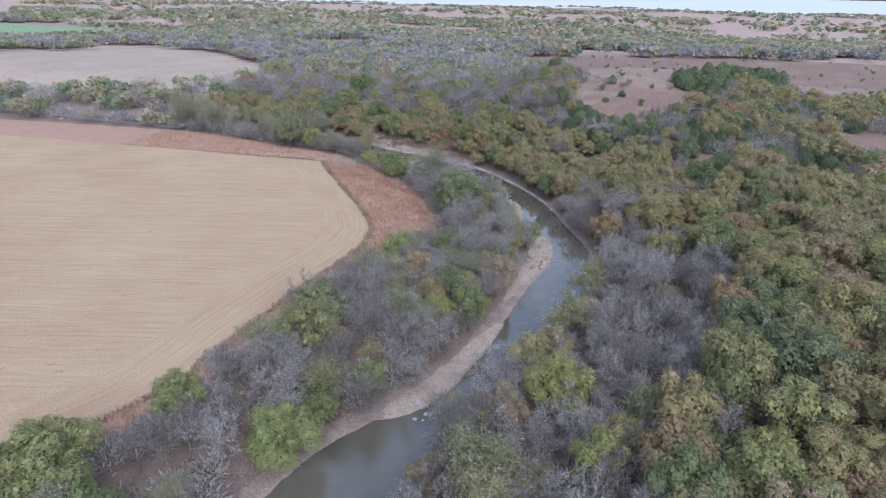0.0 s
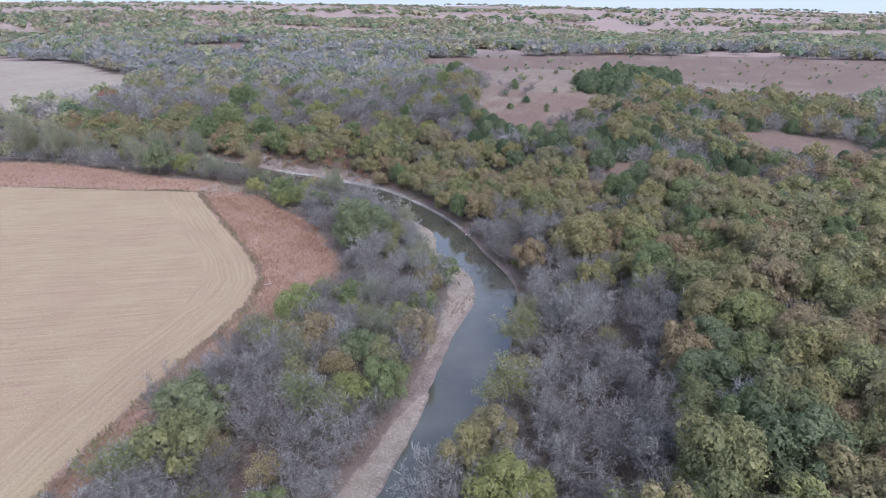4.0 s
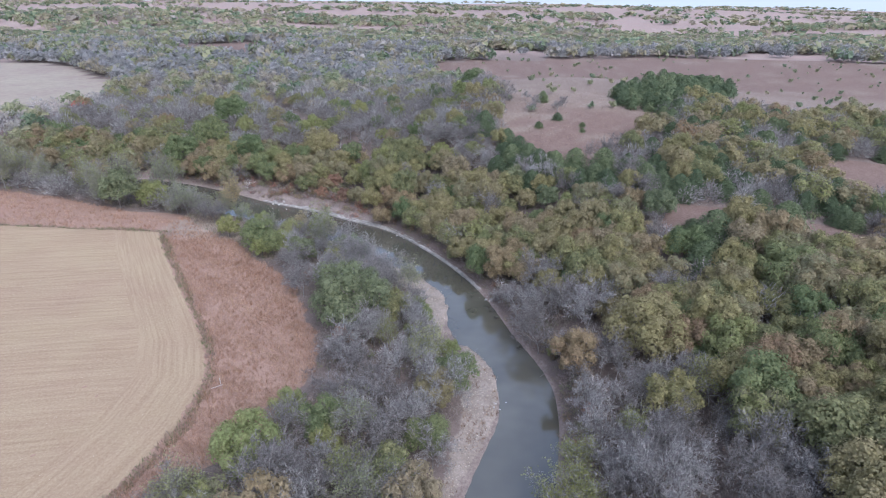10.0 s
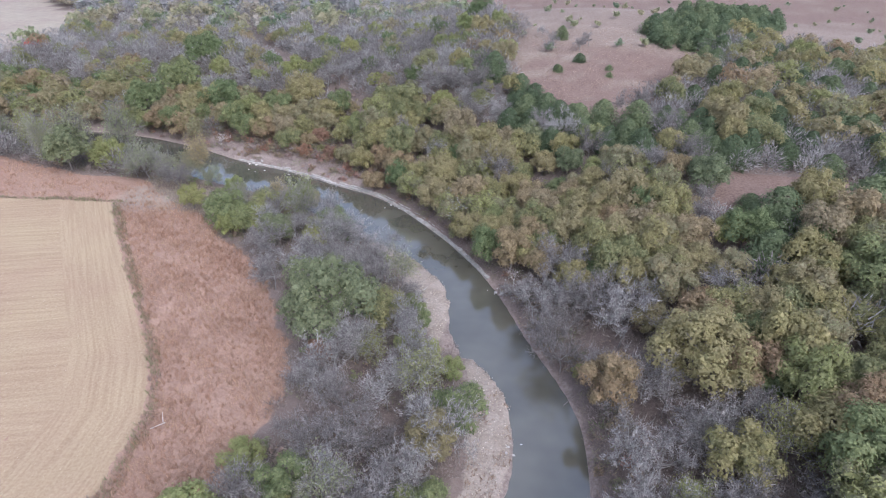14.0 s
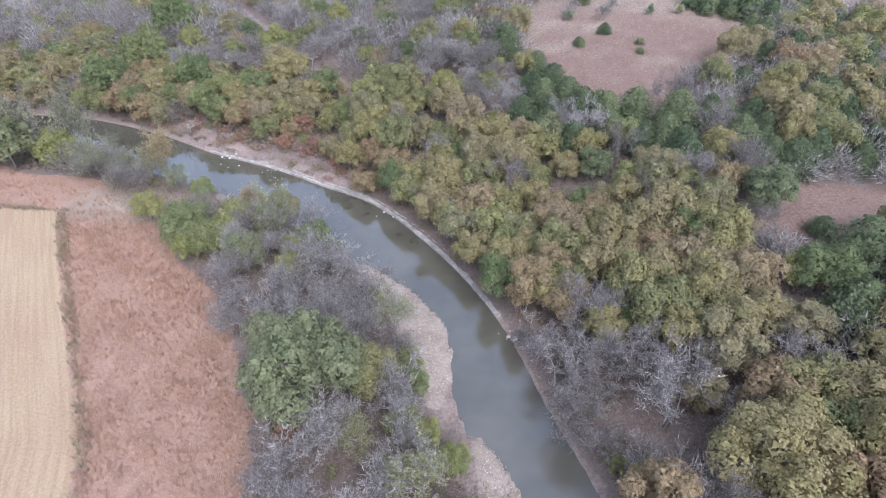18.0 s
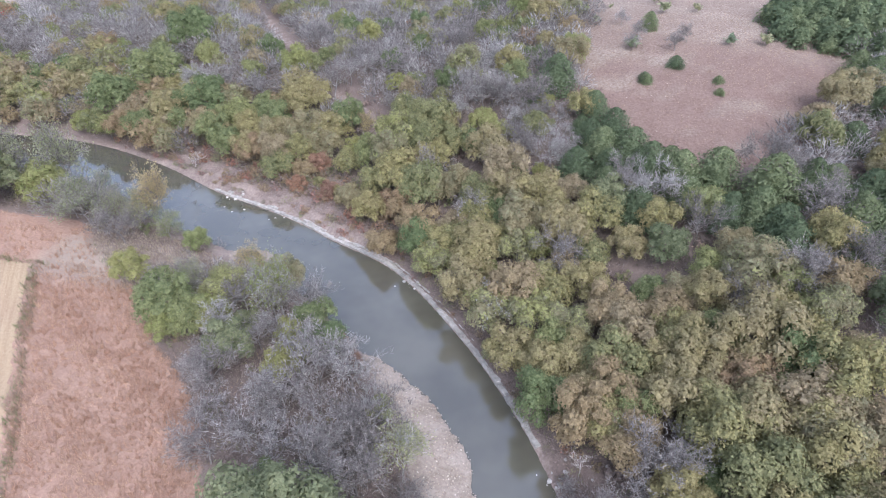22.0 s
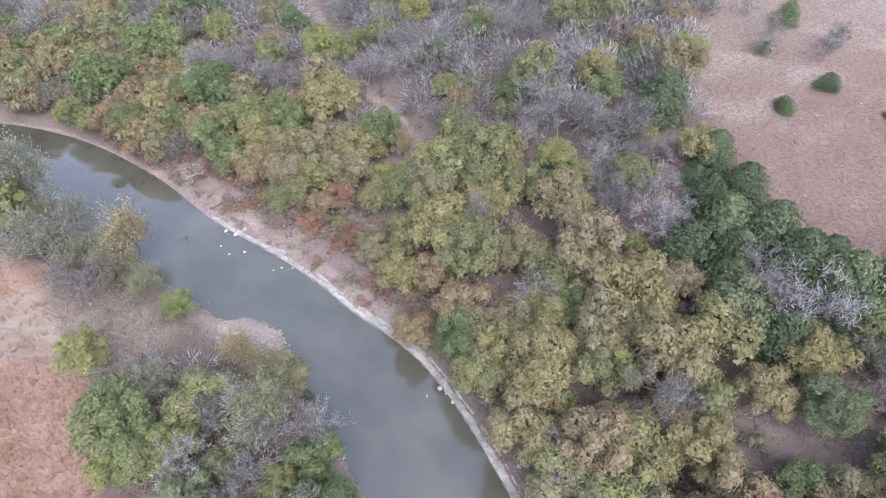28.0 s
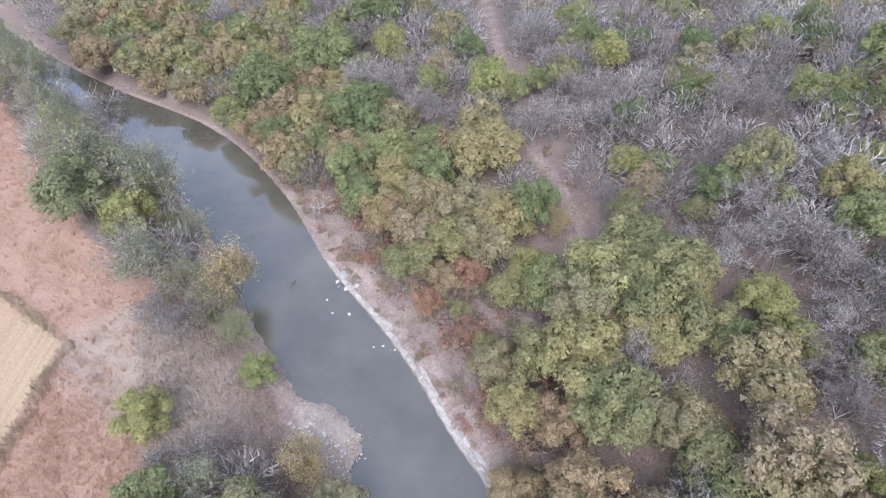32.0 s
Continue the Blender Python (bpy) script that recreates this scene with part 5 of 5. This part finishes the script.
strewn("bar_gravel", (ICO_V * [1, 0.8, 0.55], ICO_F), px[okp], py[okp], rng.uniform(0.04, 0.13, okp.sum()), tones_for(okp.sum()), MAT["pebble"], "pale gravel and cobbles on the creek bars", "gravel")

tgx, tgy = scatter(-86, -40, 132, 158, 0.55, rng)
tgd, tgs = creek(tgx, tgy)
okt = (tgs < 0) & (tgd > 2.5) & (tgx > along(tgy, FIELD_EDGE) + 0.5) & (zones(tgx, tgy, (tgd, tgs))["red"] < 0.6)
wd = rng.uniform(0, 1, len(tgx)) < 0.45 + 0.4 * wave(tgx, tgy, 3.3, 1.9)
strewn("clearing_weeds", tuft(9, 9, 0.22, 0.6, 0.035), tgx[okt & wd], tgy[okt & wd], rng.uniform(0.5, 1.3, (okt & wd).sum()), tones_for((okt & wd).sum()), MAT["brush"], "brown and olive weeds in the clearing by the field corner", "grass")
strewn("dry_grass", tuft(5, 8, 0.26, 0.55, 0.045), tgx[okt], tgy[okt], rng.uniform(0.5, 1.4, okt.sum()), np.clip(0.5 + 0.4 * wave(tgx[okt], tgy[okt], 2.5, 0.2) + rng.normal(size=okt.sum()) * 0.25, 0, 1), MAT["straw"], "dry tan grass in the clearing by the field corner", "grass")
ox, oy = scatter(8, 62, 164, 232, 1.5, rng)
oko = inside(ox, oy, MEADOW) & (wave(ox, oy * 2.2, 6, 1.4) > 0.45) & (rng.uniform(0, 1, len(ox)) < 0.5)
strewn("outcrop_stones", (ICO_V * [1, 0.8, 0.5], ICO_F), ox[oko], oy[oko], rng.uniform(0.07, 0.2, oko.sum()), tones_for(oko.sum(), 0.5, 1), MAT["pebble"], "pale limestone pieces breaking through the meadow", "stones", sink=0.15)

vx, vy = scatter(-20, 8, 62, 136, 0.7, rng)
vg = gravel_at(vx, vy)
okv = (vg > 0.5) & (wave(vx, vy, 2.2, 0.8) > 0.45 - 0.7 * ease(-vy, -100, -80)) & (vy < 108)
strewn("bar_grass", tuft(7, 7, 0.2, 0.4, 0.04), vx[okv], vy[okv], rng.uniform(0.6, 1.7, okv.sum()), tones_for(okv.sum()), MAT["meadow_grass"], "dry brown grass growing on the gravel bar", "grass")

# ---- the creek's edge ----


def block(seed, lx, ly, lz):
    """A slab of stone with worn, uneven corners."""
    r = np.random.default_rng(seed)
    bm = bmesh.new()
    bmesh.ops.create_cube(bm, size=1)
    for v in bm.verts:
        v.co = Vector((v.co.x * lx, v.co.y * ly, v.co.z * lz)) + Vector(r.uniform(-0.09, 0.09, 3) * [lx, ly, lz])
    bmesh.ops.bevel(bm, geom=bm.edges[:], offset=0.06 * min(lx, ly), segments=1, affect="EDGES")
    me = bpy.data.meshes.new("slab")
    bm.to_mesh(me)
    bm.free()
    me.materials.append(MAT["ledge"])
    return me


def boulder(seed):
    r = np.random.default_rng(seed)
    bm = bmesh.new()
    bmesh.ops.create_icosphere(bm, subdivisions=2, radius=1)
    k = r.normal(size=(5, 3))
    for v in bm.verts:
        c = v.co.copy()
        for q in k:
            w = Vector(q).normalized()
            over = c.dot(w) - 0.62
            if over > 0:
                c -= w * over * 0.85
        v.co = Vector((c.x, c.y * 0.85, c.z * 0.65))
    me = bpy.data.meshes.new("rock")
    bm.to_mesh(me)
    bm.free()
    me.materials.append(MAT["rock"])
    return me


edge_line = spline(CREEK, 30)
et = np.gradient(edge_line[:, :2], axis=0)
et /= np.linalg.norm(et, axis=1)[:, None]
edge_xy = edge_line[:, :2] + np.stack([-et[:, 1], et[:, 0]], -1) * edge_line[:, 2:3] / 2
run = np.concatenate([[0], np.cumsum(np.linalg.norm(np.diff(edge_xy, axis=0), axis=1))])
lo = run[np.argmin(np.hypot(*(edge_xy - [-58, 171]).T))]
hi = run[np.argmin(np.hypot(*(edge_xy - [2.5, 124.5]).T))]
slabs = [block(k, 1.25, 1.0, 0.5) for k in range(7)]
ledge = tagged(new("limestone_ledge"), "long pale limestone ledge along the foot of the bank", "rock ledge")
s_at = lo
while s_at < hi:
    t = (s_at - lo) / (hi - lo)
    x, y = np.interp(s_at, run, edge_xy[:, 0]), np.interp(s_at, run, edge_xy[:, 1])
    x2, y2 = np.interp(s_at + 1, run, edge_xy[:, 0]), np.interp(s_at + 1, run, edge_xy[:, 1])
    turn = math.atan2(y2 - y, x2 - x)
    wide = 0.6 + 2.1 * t * t + 0.35 * math.sin(s_at * 0.31) ** 2
    for row in range(2 if wide > 0.95 else 1):
        off = 0.1 + wide * (0.25 + 0.5 * row if wide > 0.95 else 0.4)
        ob = part("slab", slabs[int(rng.integers(0, 7))], ledge)
        ob.matrix_basis = Matrix.LocRotScale((x - math.sin(turn) * off, y + math.cos(turn) * off, 0.12 + 0.2 * row + rng.uniform(-0.05, 0.05)), Euler((rng.uniform(-0.08, 0.08), rng.uniform(-0.08, 0.08), turn + rng.uniform(-0.1, 0.1))), (1.0, wide * (0.62 if wide > 0.95 else 1.0), 0.9))
    s_at += 1.08

rocks = [boulder(k) for k in range(6)]
ROCKS = [(-41.2, 150.9, 46, 4.4, 0.2), (-17.5, 149.4, 6, 2.0, 0.35), (-42.8, 163.3, 5, 1.6, 0.36), (-53.5, 168.2, 7, 2.6, 0.36), (-11, 32.5, 10, 2.2, 0.5), (4.5, 120, 16, 3.6, 0.3), (5.5, 89.5, 8, 2.2, 0.2), (-52.5, 165.2, 5, 2.6, 0.35)]   # x, y, count, reach, size
for cx0, cy0, count, reach0, size0 in ROCKS:
    for k in range(count):
        x, y = cx0 + rng.normal() * reach0 * 0.5, cy0 + rng.normal() * reach0 * 0.32
        size = size0 * rng.uniform(0.4, 1.25)
        z = max(float(height(np.array([x]), np.array([y]))[0]), -size * 0.5 - 0.05)
        ob = new("rock", rocks[int(rng.integers(0, 6))])
        ob.matrix_basis = Matrix.LocRotScale((x, y, z + size * 0.2), Euler((rng.uniform(-0.3, 0.3), rng.uniform(-0.3, 0.3), rng.uniform(0, 6.28))), (size, size, size))
        tagged(ob, "pale limestone rock at the creek's edge", "rock", "rocks along the creek")


def fallen(name, x, y, z, turn, size, mat, label, seed):
    w, t, _ = branches(seed, kids=(3, 2, 2), twigs=60, spread=0.6, thick=0.03)
    ob = new(name, raw_mesh(name, *join([w, t]), MAT[mat]))
    ob.matrix_basis = Matrix.LocRotScale((x, y, z), Euler((radians(82), 0, turn)), (size, size, size))
    return tagged(ob, label, "fallen branch", "driftwood in the creek")


fallen("fallen_branch", 11.5, 96.5, 0.1, 2.4, 1.9, "trunk", "dark fallen branch lying in the water", 5)
fallen("fallen_branch", 7, 121.5, 0.9, 4.0, 1.6, "white", "bleached fallen limb on the bank by the ledge", 6)
fallen("fallen_branch", -60, 166.5, 0.1, 0.5, 1.8, "trunk", "dark fallen branch lying in the water", 8)
fallen("fallen_branch", 2, 46, 0.1, 3.4, 1.6, "trunk", "dark fallen branch lying in the water", 9)

# two weathered poles in the grass at the field's bend
for turn, x, y in ((0.5, -35.9, 89.3), (2.3, -35.8, 88.0)):
    v, f = limb(np.array([0, -0.8, 0.06]), np.array([0, 0.8, 0.12]), 0.06, 0.05)
    ob = new("wooden_pole", raw_mesh("wooden_pole", v, f, MAT["white"]))
    ob.matrix_basis = pose(x, y, float(height(np.array([x]), np.array([y]))[0]) + 0.35, 0, 0, math.degrees(turn))
    tagged(ob, "weathered pale wooden pole lying in red grass", "pole", "poles by the field")


def plain(name, colour, rough=0.6):
    m, n, l, b = base_material(name, rough, 0.3)
    t = noise_tex(n, l, n.new("ShaderNodeNewGeometry").outputs["Position"], 3, 4)
    r = ramp(n, [(0.3, tuple(c * 0.8 for c in colour)), (0.7, colour)])
    l.new(t.outputs["Fac"], r.inputs["Fac"])
    l.new(r.outputs[0], b.inputs["Base Color"])
    return m


MAT["white_paint"], MAT["red_metal"], MAT["grey_boards"] = plain("white_paint", (0.75, 0.75, 0.74)), plain("red_roof_metal", (0.5, 0.09, 0.06)), plain("grey_boards", (0.35, 0.32, 0.29))


def box(lo3, hi3, bevel=0.02):
    bm = bmesh.new()
    bmesh.ops.create_cube(bm, size=1)
    for v in bm.verts:
        v.co = Vector([(a + b) / 2 + c * (b - a) for a, b, c in zip(lo3, hi3, v.co)])
    bmesh.ops.bevel(bm, geom=bm.edges[:], offset=bevel, segments=1, affect="EDGES")
    me = bpy.data.meshes.new("part")
    bm.to_mesh(me)
    bm.free()
    return me


def boxed(name, parent, lo3, hi3, mat):
    me = box(lo3, hi3)
    me.materials.append(MAT[mat])
    return part(name, me, parent)


feeder = tagged(new("feeder_box"), "small white feeder box on legs beside the woodland track", "feeder")
feeder.matrix_basis = pose(-44, 196, float(height(np.array([-44.0]), np.array([196.0]))[0]), 0, 0, 20)
boxed("body", feeder, (-0.55, -0.4, 0.55), (0.55, 0.4, 1.05), "white_paint")
boxed("lid", feeder, (-0.62, -0.47, 1.05), (0.62, 0.47, 1.13), "white_paint")
for a in (-0.5, 0.44):
    for b in (-0.36, 0.30):
        boxed("leg", feeder, (a, b, -0.1), (a + 0.06, b + 0.06, 0.55), "grey_boards")

shed = tagged(new("shed"), "small shed with a bright red metal roof among bare trees", "shed")
shed.matrix_basis = pose(-149, 232, float(height(np.array([-149.0]), np.array([232.0]))[0]) - 0.2, 0, 0, 5)
for lo3, hi3 in (((-2.3, -1.6, 0), (2.3, -1.48, 3.2)), ((-2.3, 1.48, 0), (2.3, 1.6, 4.2)), ((-2.3, -1.48, 0), (-2.18, 1.48, 3.2)), ((2.18, -1.48, 0), (2.3, 1.48, 3.2))):
    boxed("wall", shed, lo3, hi3, "grey_boards")
rv = np.array([(-2.7, -2.1, 3.1), (2.7, -2.1, 3.1), (2.7, 2.0, 4.5), (-2.7, 2.0, 4.5)])
roof_v = np.concatenate([rv, rv + [0, -0.04, 0.12]])
part("roof", raw_mesh("roof", roof_v, np.array([(3, 2, 1, 0), (4, 5, 6, 7), (0, 1, 5, 4), (1, 2, 6, 5), (2, 3, 7, 6), (3, 0, 4, 7)]), MAT["red_metal"]), shed, "bright red sloping metal roof")
boxed("trim", shed, (-2.72, -2.2, 3.05), (2.72, -2.12, 3.22), "white_paint")

gx2, gy2 = scatter(2, 66, 158, 222, 0.8, rng)
gd2, gs2 = creek(gx2, gy2)
okg = (zones(gx2, gy2, (gd2, gs2))["meadow"] > 0.6) & (rng.uniform(0, 1, len(gx2)) < 0.75)
strewn("meadow_grass", tuft(6, 5, 0.22, 0.35, 0.05), gx2[okg], gy2[okg], rng.uniform(0.3, 1.1, okg.sum()), np.clip(0.35 + 0.45 * ease(gy2[okg], 180, 215) + rng.uniform(0, 0.6, okg.sum()), 0, 1), MAT["meadow_grass"], "short red-brown grass on the hillside meadow", "grass")
